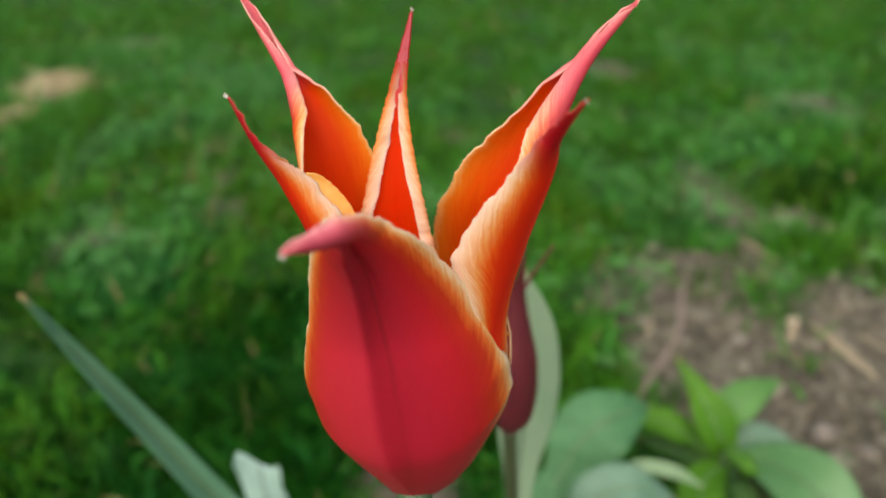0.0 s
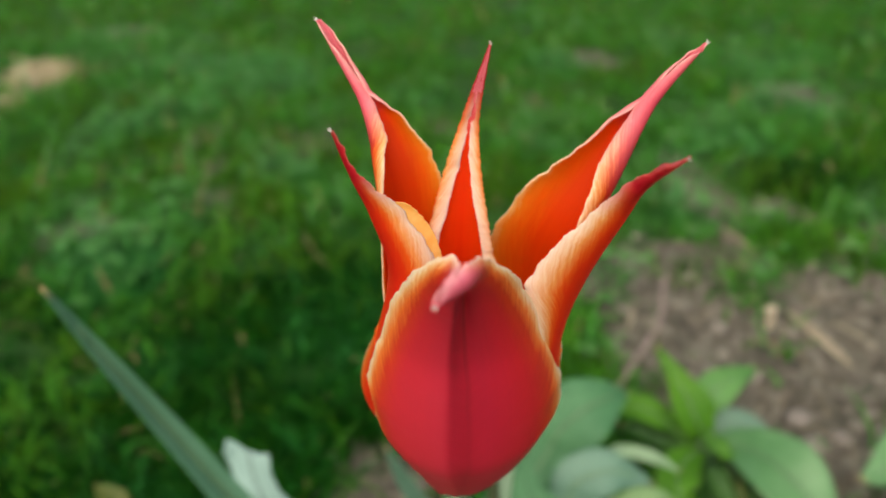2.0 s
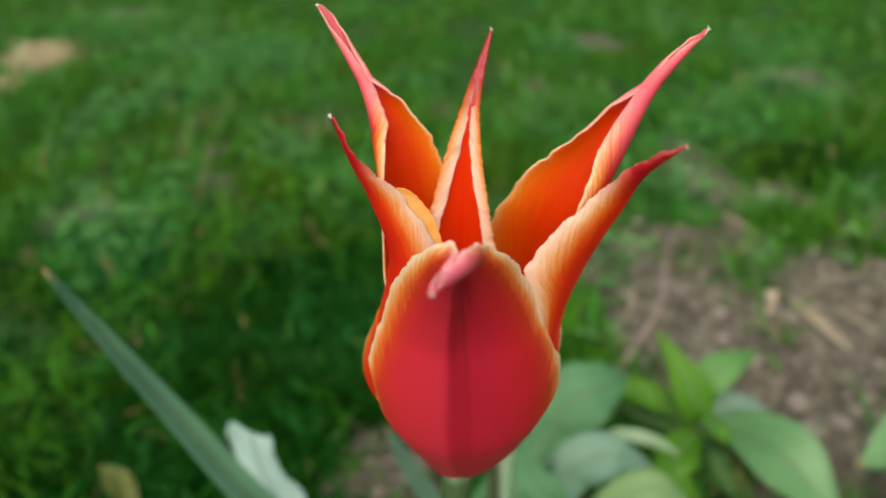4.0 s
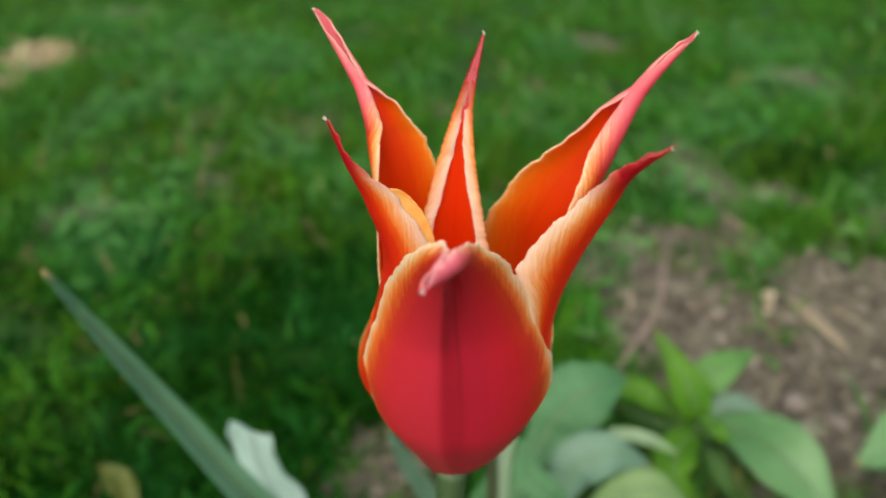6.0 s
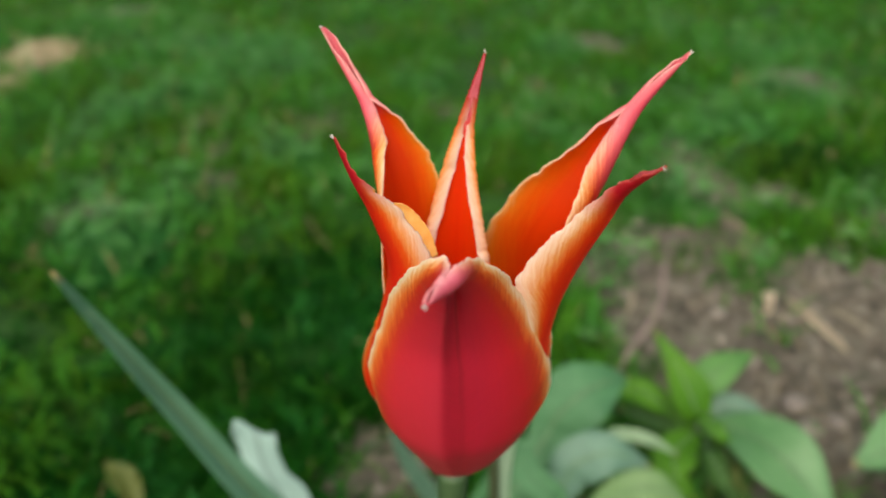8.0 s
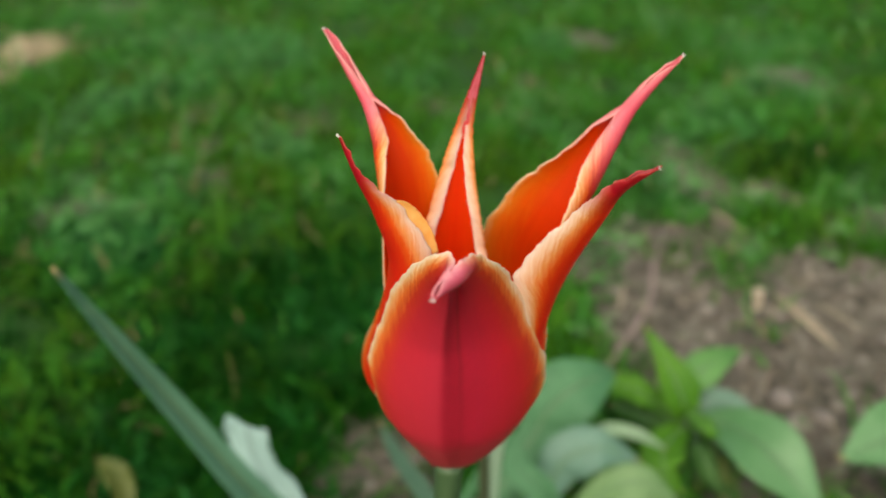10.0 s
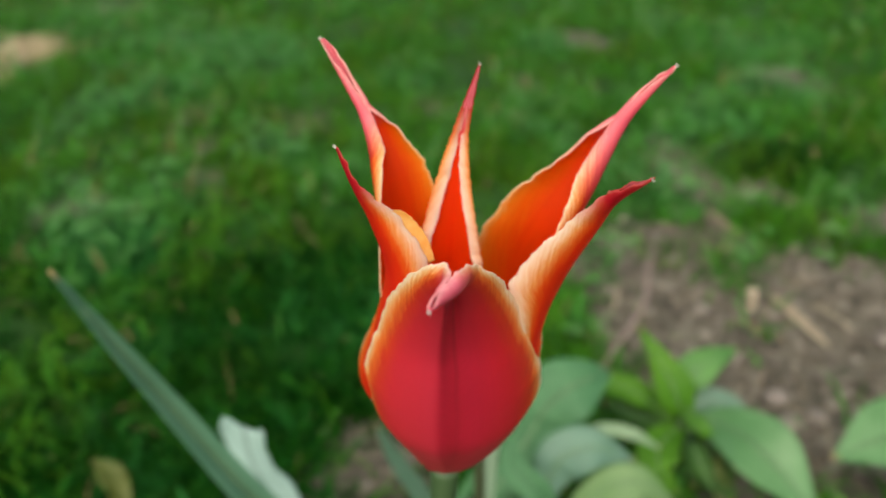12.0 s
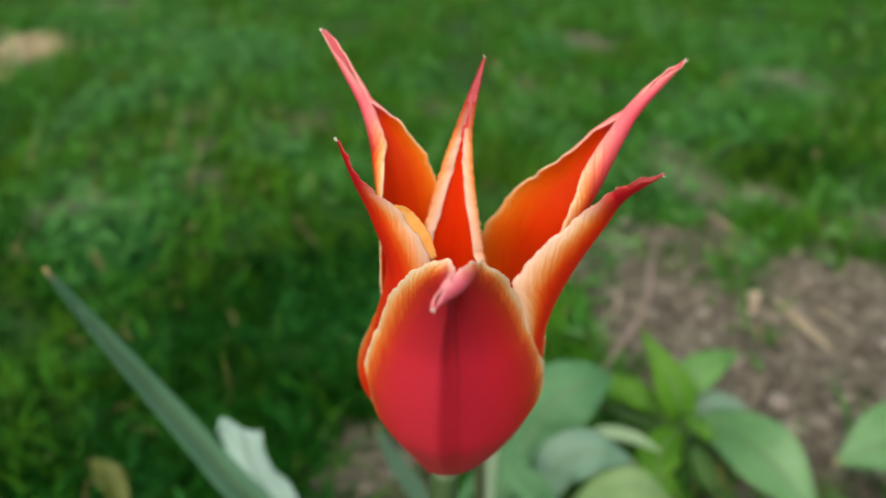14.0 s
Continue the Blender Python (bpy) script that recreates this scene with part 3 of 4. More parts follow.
def leaflets_object(name, count, seed, accept, size, mat, label, category):
    rng = np.random.RandomState(seed)
    verts, faces = [], []
    made = tries = 0
    while made < count and tries < count * 15:
        tries += 1
        y = 0.34 + 2.3 * rng.rand() ** 1.2
        x = (rng.rand() * 2 - 1) * (0.20 + 0.62 * y)
        if rng.rand() > accept(x, y):
            continue
        made += 1
        h, s0 = 0.015 + 0.045 * rng.rand(), size[0] + (size[1] - size[0]) * rng.rand()
        turn = rng.rand() * 6.283
        for leaf in range(3):
            a = turn + leaf * 2.094 + rng.rand() * 0.3
            d, p = np.array([math.cos(a), math.sin(a), 0.15 + 0.4 * (rng.rand() - 0.5)]), np.array([-math.sin(a), math.cos(a), 0.0])
            o, base = np.array([x, y, relief(x, y) + h]), len(verts)
            up = np.array([0, 0, 1.0])
            verts += [o, o + d * s0 * 0.45 + p * s0 * 0.40 + up * s0 * 0.12, o + d * s0 + p * s0 * 0.25 + up * s0 * 0.08, o + d * s0 * 0.93,
                      o + d * s0 - p * s0 * 0.25 + up * s0 * 0.08, o + d * s0 * 0.45 - p * s0 * 0.40 + up * s0 * 0.12]
            faces += [(base, base + 1, base + 2, base + 3), (base, base + 3, base + 4, base + 5)]
    ob = mesh_object(name, verts, faces, mat, smooth=False)
    return tagged(ob, label, category, kind="stuff")


leaflets_object("clover_leaves", 1000, 21, lambda x, y: 0.0 if bare(x, y) > 0.75 or y < 0.62 else max(0.0, min(1.0, 2.2 * (clump_tone(x, y) - 0.50))) * (1.0 - 0.7 * dark_shaded_turf(x, y)), (0.006, 0.012), M_CLOVER,
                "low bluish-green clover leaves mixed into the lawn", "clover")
leaflets_object("weeds", 800, 22, lambda x, y: 0.0 if y > 1.1 or x < 0.08 or y < 0.52 else max(0.0, 1.0 - abs(bare(x, y) - 0.62) * 3.0) * max(0.0, noise.noise((x * 13, y * 13, 12.0)) + 0.1), (0.006, 0.014), M_FRESH_MID,
                "small green weeds sprouting at the edge of the soil", "weeds")


def crumbs_object(name, count, seed, size, mat, label, category):
    rng = np.random.RandomState(seed)
    bm = bmesh.new()
    bmesh.ops.create_icosphere(bm, subdivisions=1, radius=1.0)
    base_v = np.array([v.co[:] for v in bm.verts])
    base_f = [tuple(v.index for v in f.verts) for f in bm.faces]
    bm.free()
    verts, faces = [], []
    made = tries = 0
    while made < count and tries < count * 15:
        tries += 1
        y = 0.30 + 0.95 * rng.rand()
        x = -0.25 + 1.15 * rng.rand()
        if rng.rand() > bare(x, y):
            continue
        made += 1
        r = size[0] + (size[1] - size[0]) * rng.rand() ** 3
        sh = base_v * (0.75 + 0.5 * rng.rand(len(base_v), 1)) * np.array([1, 0.6 + 0.5 * rng.rand(), 0.5 + 0.3 * rng.rand()]) * r
        a = rng.rand() * 6.283
        rot = np.array([[math.cos(a), -math.sin(a), 0], [math.sin(a), math.cos(a), 0], [0, 0, 1]])
        n = len(verts)
        verts += list(sh @ rot.T + np.array([x, y, relief(x, y) + r * 0.15]))
        faces += [tuple(n + i for i in f) for f in base_f]
    ob = mesh_object(name, verts, faces, mat, smooth=False)
    return tagged(ob, label, category, kind="stuff")


crumbs_object("soil_crumbs", 7500, 31, (0.0010, 0.0066), M_CLOD, "loose brown soil crumbs on the bare bed", "soil")
blades_object("straw_litter", 900, 41, lambda x, y: 0.9 if bare(x, y) > 0.45 else 0.06, (0.015, 0.06), (0.0010, 0.0034), (2.6, 3.2), M_STRAW,
              "dry straw and dead grass stalks strewn on the soil", "straw", ymax=1.3, droop=0.05)


blades_object("dry_thatch", 900, 42, lambda x, y: 1.0, (0.025, 0.055), (0.004, 0.009), (1.6, 3.0), M_THATCH,
              "beige dry thatch lying in the lawn", "thatch", place=(-0.822, 1.575, 0.030, 0.042), droop=0.3)
blades_object("dry_thatch", 300, 43, lambda x, y: 1.0, (0.025, 0.05), (0.004, 0.008), (1.6, 3.0), M_THATCH,
              "small beige tuft of dry thatch in the lawn", "thatch", place=(-0.775, 1.325, 0.018, 0.022), droop=0.3)
blades_object("pale_tuft", 16, 44, lambda x, y: 1.0, (0.07, 0.10), (0.006, 0.010), (0.2, 0.7), M_CLOVER,
              "tuft of tall pale green grass blades", "grass", place=(0.470, 1.700, 0.012, 0.015))


# ---- the red tulip ----
TULIP_AT = (0.0005, 0.125, 0.0)
AXIS = np.array([1.6, 0.0, 0.0])


def petal(name, parent, azimuth, radius, height, lateral, half, ball, label, roll_l=None, roll_r=None, wave=0.10, seed=0, stations=None, mats=None, nv=41, fold=None, fold_at=None, keel=None, thick=0.32, widen_l=None, widen_r=None, nick=0.09):
    """radius, height, lateral: the center line in mm at the stations; half: half widths; ball: radius of the cross bend."""
    st = np.array(stations if stations else np.linspace(0, 1, len(radius)))
    u = np.linspace(0, 1, 220)
    a = radians(azimuth)
    out, side = np.array([math.sin(a), -math.cos(a), 0]), np.array([math.cos(a), math.sin(a), 0])
    r, z, l = (spline(st, q, u) for q in (radius, height, lateral))
    c = AXIS + r[:, None] * out + l[:, None] * side + np.array([0, 0, 1.0]) * z[:, None]
    if azimuth:
        c[:, 1] += 7.5 * np.clip((312 - z) / 34, 0, 1)       # the cup's foot lies behind its axis
    w = np.maximum(spline(st, half, u), 0.25)
    k = 1.0 / np.interp(u, st, ball)
    rl = None if roll_l is None else np.interp(u, st, roll_l)
    rr = None if roll_r is None else np.interp(u, st, roll_r)
    fo = None if fold is None else np.interp(u, st, fold)
    ke = None if keel is None else np.interp(u, st, keel)
    wl = None if widen_l is None else np.interp(u, st, widen_l)
    wr = None if widen_r is None else np.interp(u, st, widen_r)
    grid, v = blade_grid(c, w, k, side, rl, rr, u=u, widen_l=wl, widen_r=wr, wave=wave, seed=seed, nv=nv, fold_l=fo, fold_r=fo, fold_at=None if fold is None else np.interp(u, st, fold_at), keel=ke, nick=nick)
    ob = sheet_object(name, grid * MM, u, (v + 1) / 2, thick * MM, mats or [M_OUT, M_IN], parent, label)
    mid = grid[:, grid.shape[1] // 2]
    tip_hairs(ob, mid[-1], (mid[-1] - mid[-9]) / np.linalg.norm(mid[-1] - mid[-9]))
    return ob


def tip_hairs(parent, at, toward):
    """A few pale hairs at a petal's point."""
    rng = np.random.RandomState(5)
    verts, faces = [], []
    for i in range(11):
        d = np.array(toward) + (rng.rand(3) - 0.5) * 1.3
        d /= np.linalg.norm(d)
        p = np.cross(d, (0.3, 0.5, 0.8))
        p /= np.linalg.norm(p)
        q, b, L = np.cross(d, p), len(verts), 0.4 + 0.5 * rng.rand()
        o = np.array(at)
        verts += [(o + p * 0.15) * MM, (o - p * 0.08 + q * 0.13) * MM, (o - p * 0.08 - q * 0.13) * MM, (o + d * L) * MM]
        faces += [(b, b + 1, b + 3), (b + 1, b + 2, b + 3), (b + 2, b, b + 3)]
    mesh_object("tip_hairs", verts, faces, M_HAIR, parent, "pale whitish hairs at the petal point", smooth=False)


def rolled_margin(parent, pts, half, label):
    """A narrow strip of a petal's inner side, turned up behind its margin (mm)."""
    st, u = np.linspace(0, 1, len(pts)), np.linspace(0, 1, 40)
    grid, v = blade_grid(spline(st, pts, u), np.maximum(spline(st, half, u), 0.15), np.full(40, 0.35), (0.70, 0.35, 0.62), u=u, wave=0.10, seed=9, nv=11)
    sheet_object("rolled_margin", grid * MM, u, (v + 1) / 2, 0.25 * MM, [M_MARGIN, M_MARGIN], parent, label)


def build_tulip():
    tulip = empty("tulip", TULIP_AT, "open red and orange lily-flowered tulip on a green stem", "tulip")
    tube_object("stem", [(x * MM, y * MM, z * MM) for x, y, z in ((2, 14, -40), (0, 11, 80), (0, 8, 180), (1, 6, 250), (1.8, 4.2, 277))],
                [0.0036, 0.0034, 0.0031, 0.0028, 0.0036], M_STEM, tulip, "smooth green tulip stem")
    # back petals first, then the sides, the front one last
    petal("petal", tulip, 177, [1.5, 6, 12, 11.3, 11.6, 13.2, 14.6, 15.5], [278, 287, 304, 320, 332, 343, 353, 365], [0, 0, 0, -0.2, -0.4, -0.8, -2, -5],
          [2.5, 8, 12, 12.2, 9.4, 6.6, 3.4, 0.5], [9, 11, 14, 14, 14, 14, 8, 1.5], "orange inside with cream margins folded inwards",
          fold=[0, 0, 0.6, 1.6, 2.4, 2.9, 3.0, 2.9], fold_at=[0.75, 0.75, 0.75, 0.75, 0.72, 0.60, 0.50, 0.50], wave=0.17, seed=3, nick=0.20, mats=[M_OUT_BACK, M_IN],
          widen_l=[1, 1, 0.95, 0.9, 0.86, 0.86, 0.92, 1])
    petal("petal", tulip, -131.7, [1.5, 5.2, 13.0, 13.8, 14.9, 18.6, 23.5, 33.8], [278, 287, 304.08, 319.99, 338.99, 348.4, 355.6, 367.6], [0, 0, 0.4, -0.23, -0.47, -0.8, -1.2, -1.5],
          [2.0, 5, 12, 12.5, 9.8, 6.6, 3.6, 0.4], [9, 12, 15.72, 14, 11, 4.8, 1.4, 1.0], "orange petal with one pink margin folded over",
          [0, 0, 0, 0, -0.02, 0.07, 0.4, 0.9], [0, 0, 0, 0.02, 0.18, 0.50, 0.75, 0.9], seed=4, wave=0.13, widen_r=[1, 1, 0.55, 0.5, 0.92, 1.38, 1.4, 1.2], widen_l=[1, 1, 1, 1, 1, 1.12, 1.4, 1.6])
    petal("petal", tulip, 112, [1.5, 10.5, 21.8, 21.2, 22.6, 28.6, 36.2, 45], [277, 285, 301.5, 318.6, 331.38, 342.03, 354.89, 364.9], [0, 1.8, 4.6, 3.8, 0.8, -0.8, -1.0, -1.8],
          [2.0, 4.8, 11, 11.5, 12.8, 11.28, 6.19, 0.4], [9, 12, 15.94, 14.01, 11.16, 6.33, 1.5, 0.8], "orange petal with one pink margin folded over",
          [0, 0, 0, 0, 0.06, 0.11, 0.79, 0.91], [0, 0, 0, 0, 0.02, 0.25, 0.38, 0.9], seed=5, wave=0.15,
          widen_l=[1, 1, 0.7, 0.6, 0.9, 1, 1, 1], widen_r=[1, 1, 1.3, 1.42, 1.07, 0.99, 1, 1])
    twisted = petal("petal", tulip, -54.5, [1.5, 5.6, 14.0, 11.8, 10.6, 14.2, 18.0, 20.3], [278, 286, 298.5, 315.5, 329.78, 342.1, 350.5, 357.9], [0, -3.2, -7.2, -4.4, -3.1, -3.27, -2.9, -3.7],
          [2.0, 4.5, 11.5, 13, 10.4, 6.38, 1.94, 0.4], [8, 10, 15, 13, 8.28, 3.78, 1.74, 1.2], "orange-red petal with cream margins and a twisted red point",
          [0, 0, 0, 0, -0, 0.1, 0.5, 0.9], [0, 0, 0, 0, 0.32, 0.28, 0.47, 0.9], seed=6, wave=0.16, mats=[M_OUT_PALE, M_IN],
          widen_l=[1, 1, 1.05, 1.28, 1.3, 1, 1, 1], widen_r=[0.3, 0.15, 0.06, 0.15, 0.9, 1, 1, 1])
    rolled_margin(twisted, [(-8.6, -6.4, 345.4), (-7.1, -5.5, 344.3), (-5.4, -4.9, 342.0), (-3.3, -4.7, 338.6), (-1.5, -4.6, 334.5)],
                  [0.2, 0.9, 1.25, 1.25, 0.6], "yellow inner margin turned upwards")
    petal("petal", tulip, 53.7, [1.5, 5.2, 15.8, 15.2, 18.6, 25.42, 30.12, 37], [278, 287, 300.95, 315.48, 328.43, 342.61, 350.6, 358.2], [0, 1, 5.0, 8.4, 10.3, 8.84, 4.4, -0.8],
          [2.0, 4.5, 11.5, 13.5, 12.67, 7.35, 3.49, 0.5], [8, 10, 15, 14, 10.46, 5.09, 1.26, 1.2], "orange-red petal with a cream margin and a red point",
          [0, 0, 0, 0, 0.14, 0.19, 0.49, 0.91], [0, 0.05, 0.09, 0.10, 0.08, 0.1, 0.4, 0.9], seed=7, wave=0.14, mats=[M_OUT_PALE, M_IN],
          widen_l=[0.3, 0.15, 0.06, 0.25, 0.95, 1, 1, 1], widen_r=[0.8, 0.72, 0.58, 0.56, 0.60, 0.72, 0.9, 1])
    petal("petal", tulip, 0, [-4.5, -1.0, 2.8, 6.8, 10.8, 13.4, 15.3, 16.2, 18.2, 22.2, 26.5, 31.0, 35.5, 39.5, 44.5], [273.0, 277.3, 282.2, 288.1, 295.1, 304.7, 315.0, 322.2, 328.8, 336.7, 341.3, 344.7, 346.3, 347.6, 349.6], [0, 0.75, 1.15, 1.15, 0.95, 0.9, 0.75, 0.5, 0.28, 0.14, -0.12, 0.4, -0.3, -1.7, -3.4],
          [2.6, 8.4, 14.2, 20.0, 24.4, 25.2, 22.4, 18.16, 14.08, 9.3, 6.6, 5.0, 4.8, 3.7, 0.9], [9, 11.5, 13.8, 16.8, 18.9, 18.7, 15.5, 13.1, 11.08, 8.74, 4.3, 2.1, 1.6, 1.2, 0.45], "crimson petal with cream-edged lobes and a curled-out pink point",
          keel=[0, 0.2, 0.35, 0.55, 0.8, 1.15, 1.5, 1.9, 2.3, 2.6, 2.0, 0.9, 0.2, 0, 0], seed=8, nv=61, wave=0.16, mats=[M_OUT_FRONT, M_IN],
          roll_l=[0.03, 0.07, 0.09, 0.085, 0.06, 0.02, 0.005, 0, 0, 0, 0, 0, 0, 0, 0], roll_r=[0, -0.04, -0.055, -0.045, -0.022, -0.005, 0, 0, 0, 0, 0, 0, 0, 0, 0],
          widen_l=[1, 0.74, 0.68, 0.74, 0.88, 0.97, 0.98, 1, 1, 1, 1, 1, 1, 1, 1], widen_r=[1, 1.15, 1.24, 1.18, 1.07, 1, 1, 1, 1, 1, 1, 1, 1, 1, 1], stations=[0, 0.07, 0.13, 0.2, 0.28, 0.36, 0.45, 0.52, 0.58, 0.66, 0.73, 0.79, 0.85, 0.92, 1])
    return tulip


TULIP = build_tulip()


# ---- leaves ----
def leaf(name, parent, pts, half, face, mat, label="", bend=-10.0, fold=0.0, wave=0.0, thick=0.0006, seed=0, nu=48, nv=17, torn=0.0, rib=0.0):
    """A leaf along pts (m) with half widths (m). face: where its upper side looks; bend: 1/m across (negative: edges up);
    fold: how sharply it creases at the rib; torn: depth of a ragged end."""
    pts = np.asarray(pts, float)
    st, u = np.linspace(0, 1, len(pts)), np.linspace(0, 1, nu)
    c, w = spline(st, pts, u), np.maximum(spline(st, half, u), 0.0004)
    tan = np.gradient(c, axis=0)
    tan /= np.linalg.norm(tan, axis=1, keepdims=True)
    side = np.cross(tan, np.asarray(face, float))
    side /= np.linalg.norm(side, axis=1, keepdims=True)
    up = np.cross(side, tan)
    grid, v = blade_grid(c, w, np.full(nu, bend), side, u=u, wave=wave, seed=seed, nv=nv, freq=11.0)
    if fold:
        grid = grid + up[:, None, :] * (np.abs(v)[None, :, None] * w[:, None, None] * fold)
    if torn:
        jag = np.interp(v, [-1, -0.75, -0.45, -0.2, 0.1, 0.35, 0.6, 0.85, 1], [0.0, 0.75, 0.5, 0.1, -0.15, -0.3, -0.35, 0.05, -0.25])
        grid = grid + tan[-1] * (np.clip((u - 0.72) / 0.28, 0, 1)[:, None, None] ** 1.5 * jag[None, :, None] * torn)
    ob = sheet_object(name, grid, u, (v + 1) / 2, thick, [mat, mat], parent, label)
    if rib:
        tube_object("midrib", grid[::6, nv // 2] + up[::6] * rib * 0.2, rib * np.linspace(1.0, 0.35, len(grid[::6])), M_RIB, ob, "paler central rib", seg=6)
    return ob


def build_bud():
    bud = empty("tulip_bud", (0.020, 0.222, 0.0), "closed dark red tulip bud with a pale green leaf", "tulip bud")
    tube_object("stem", [(0.002, 0.004, -0.01), (0.0, 0.002, 0.10), (-0.003, 0, 0.18), (-0.005, 0, 0.226)], [0.0026, 0.0024, 0.0021, 0.0023], M_STEM_DARK, bud, "thin dark olive stem")
    for k, az in enumerate((20, 140, 260, 80, 200, 320)):
        st = np.linspace(0, 1, 7)
        u = np.linspace(0, 1, 40)
        rr = spline(st, [0.5, 6.5, 8.2, 7.6, 5.0, 3.2, 4.0 if k != 3 else 11.5], u) * (1.0 if k < 3 else 0.92)
        zz = spline(st, [224, 231, 242, 254, 266, 277, (290, 290, 290, 293, 281, 281)[k]], u)
        a = radians(az)
        out, side = np.array([math.sin(a), -math.cos(a), 0]), np.array([math.cos(a), math.sin(a), 0])
        c = np.array([-5.0, 0, 0]) + rr[:, None] * out + zz[:, None] * np.array([0, 0, 1.0])
        w = np.maximum(spline(st, [2, 7, 8.5, 8, 5, 2.0, 0.4], u), 0.3)
        grid, v = blade_grid(c, w, 1.0 / np.interp(u, st, [5, 7, 8, 7.5, 5, 2.5, 1.5]), side, u=u, nv=13)
        sheet_object("petal", grid * MM, u, (v + 1) / 2, 0.4 * MM, [M_BUD, M_BUD], bud)
    leaf("leaf", bud, [(0.003, 0.02, -0.01), (0.004, 0.035, 0.10), (0.003, 0.040, 0.160), (0.004, 0.040, 0.205), (0.0035, 0.040, 0.238), (0.001, 0.040, 0.262)],
         [0.002, 0.0028, 0.0055, 0.0122, 0.0105, 0.0006], (-0.25, -1, 0.2), M_LEAF_PALE, "pale grey-green upright leaf", bend=-25, seed=2)
    return bud


BUD = build_bud()


def build_side_leaves():
    long_leaf = empty("tulip_leaf", (-0.05, 0.285, 0.0), "long narrow blue-green tulip leaf leaning outwards", "leaf")
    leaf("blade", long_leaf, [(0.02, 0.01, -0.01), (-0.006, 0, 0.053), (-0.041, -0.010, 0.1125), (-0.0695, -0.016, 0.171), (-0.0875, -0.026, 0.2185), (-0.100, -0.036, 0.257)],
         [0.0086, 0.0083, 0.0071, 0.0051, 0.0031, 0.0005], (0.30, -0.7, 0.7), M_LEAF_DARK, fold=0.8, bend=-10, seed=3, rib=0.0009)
    torn = empty("torn_leaf", (-0.0805, 0.315, 0.0), "pale whitish-green leaf with a torn end", "leaf")
    leaf("blade", torn, [(0.008, 0.01, -0.01), (0.002, 0.0, 0.04), (-0.008, -0.004, 0.075), (-0.0165, -0.005, 0.104), (-0.0185, -0.005, 0.128)],
         [0.009, 0.0155, 0.0152, 0.0100, 0.0122], (-0.1, -0.9, 0.4), M_LEAF_WHITE, bend=-25, wave=0.0012, seed=4, torn=0.010)
    return long_leaf


LONG_LEAF = build_side_leaves()


def build_broad_tulip_leaves():
    plant = empty("tulip_leaves", (0.06, 0.37, 0.0), "broad blue-green tulip leaves arching over the soil", "leaves")
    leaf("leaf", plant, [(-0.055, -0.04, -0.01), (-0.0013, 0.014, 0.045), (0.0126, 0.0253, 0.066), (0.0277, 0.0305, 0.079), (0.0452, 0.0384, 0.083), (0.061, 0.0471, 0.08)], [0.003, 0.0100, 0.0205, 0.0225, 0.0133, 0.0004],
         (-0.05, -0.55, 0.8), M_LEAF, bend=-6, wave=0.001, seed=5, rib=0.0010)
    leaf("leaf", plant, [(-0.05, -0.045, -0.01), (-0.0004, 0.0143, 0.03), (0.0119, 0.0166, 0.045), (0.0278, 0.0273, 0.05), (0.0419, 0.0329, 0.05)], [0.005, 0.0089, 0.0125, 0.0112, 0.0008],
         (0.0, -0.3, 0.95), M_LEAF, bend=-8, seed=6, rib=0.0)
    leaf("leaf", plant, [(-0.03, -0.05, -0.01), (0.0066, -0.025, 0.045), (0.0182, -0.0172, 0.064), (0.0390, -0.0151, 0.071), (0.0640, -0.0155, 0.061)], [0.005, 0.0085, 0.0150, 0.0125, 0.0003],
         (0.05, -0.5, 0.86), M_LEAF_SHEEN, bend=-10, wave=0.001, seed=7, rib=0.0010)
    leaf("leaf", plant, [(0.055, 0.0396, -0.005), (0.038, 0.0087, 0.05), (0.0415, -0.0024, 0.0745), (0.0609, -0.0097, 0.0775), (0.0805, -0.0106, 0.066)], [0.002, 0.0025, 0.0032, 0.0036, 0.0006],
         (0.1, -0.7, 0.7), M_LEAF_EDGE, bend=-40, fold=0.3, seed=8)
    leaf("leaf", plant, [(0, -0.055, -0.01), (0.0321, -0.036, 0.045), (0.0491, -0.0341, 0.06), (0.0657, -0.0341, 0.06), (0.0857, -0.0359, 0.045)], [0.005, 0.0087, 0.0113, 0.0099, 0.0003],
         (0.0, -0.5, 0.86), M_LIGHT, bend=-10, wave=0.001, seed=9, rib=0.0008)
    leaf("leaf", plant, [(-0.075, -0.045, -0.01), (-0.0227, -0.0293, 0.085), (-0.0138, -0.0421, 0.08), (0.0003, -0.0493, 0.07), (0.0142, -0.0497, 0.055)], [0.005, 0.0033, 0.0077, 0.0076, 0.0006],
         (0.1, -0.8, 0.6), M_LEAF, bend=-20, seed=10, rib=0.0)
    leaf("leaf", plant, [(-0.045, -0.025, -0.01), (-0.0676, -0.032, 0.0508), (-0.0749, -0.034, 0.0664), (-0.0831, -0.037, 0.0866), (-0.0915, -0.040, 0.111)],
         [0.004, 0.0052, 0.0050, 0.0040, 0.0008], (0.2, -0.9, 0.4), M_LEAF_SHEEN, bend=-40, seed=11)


build_broad_tulip_leaves()


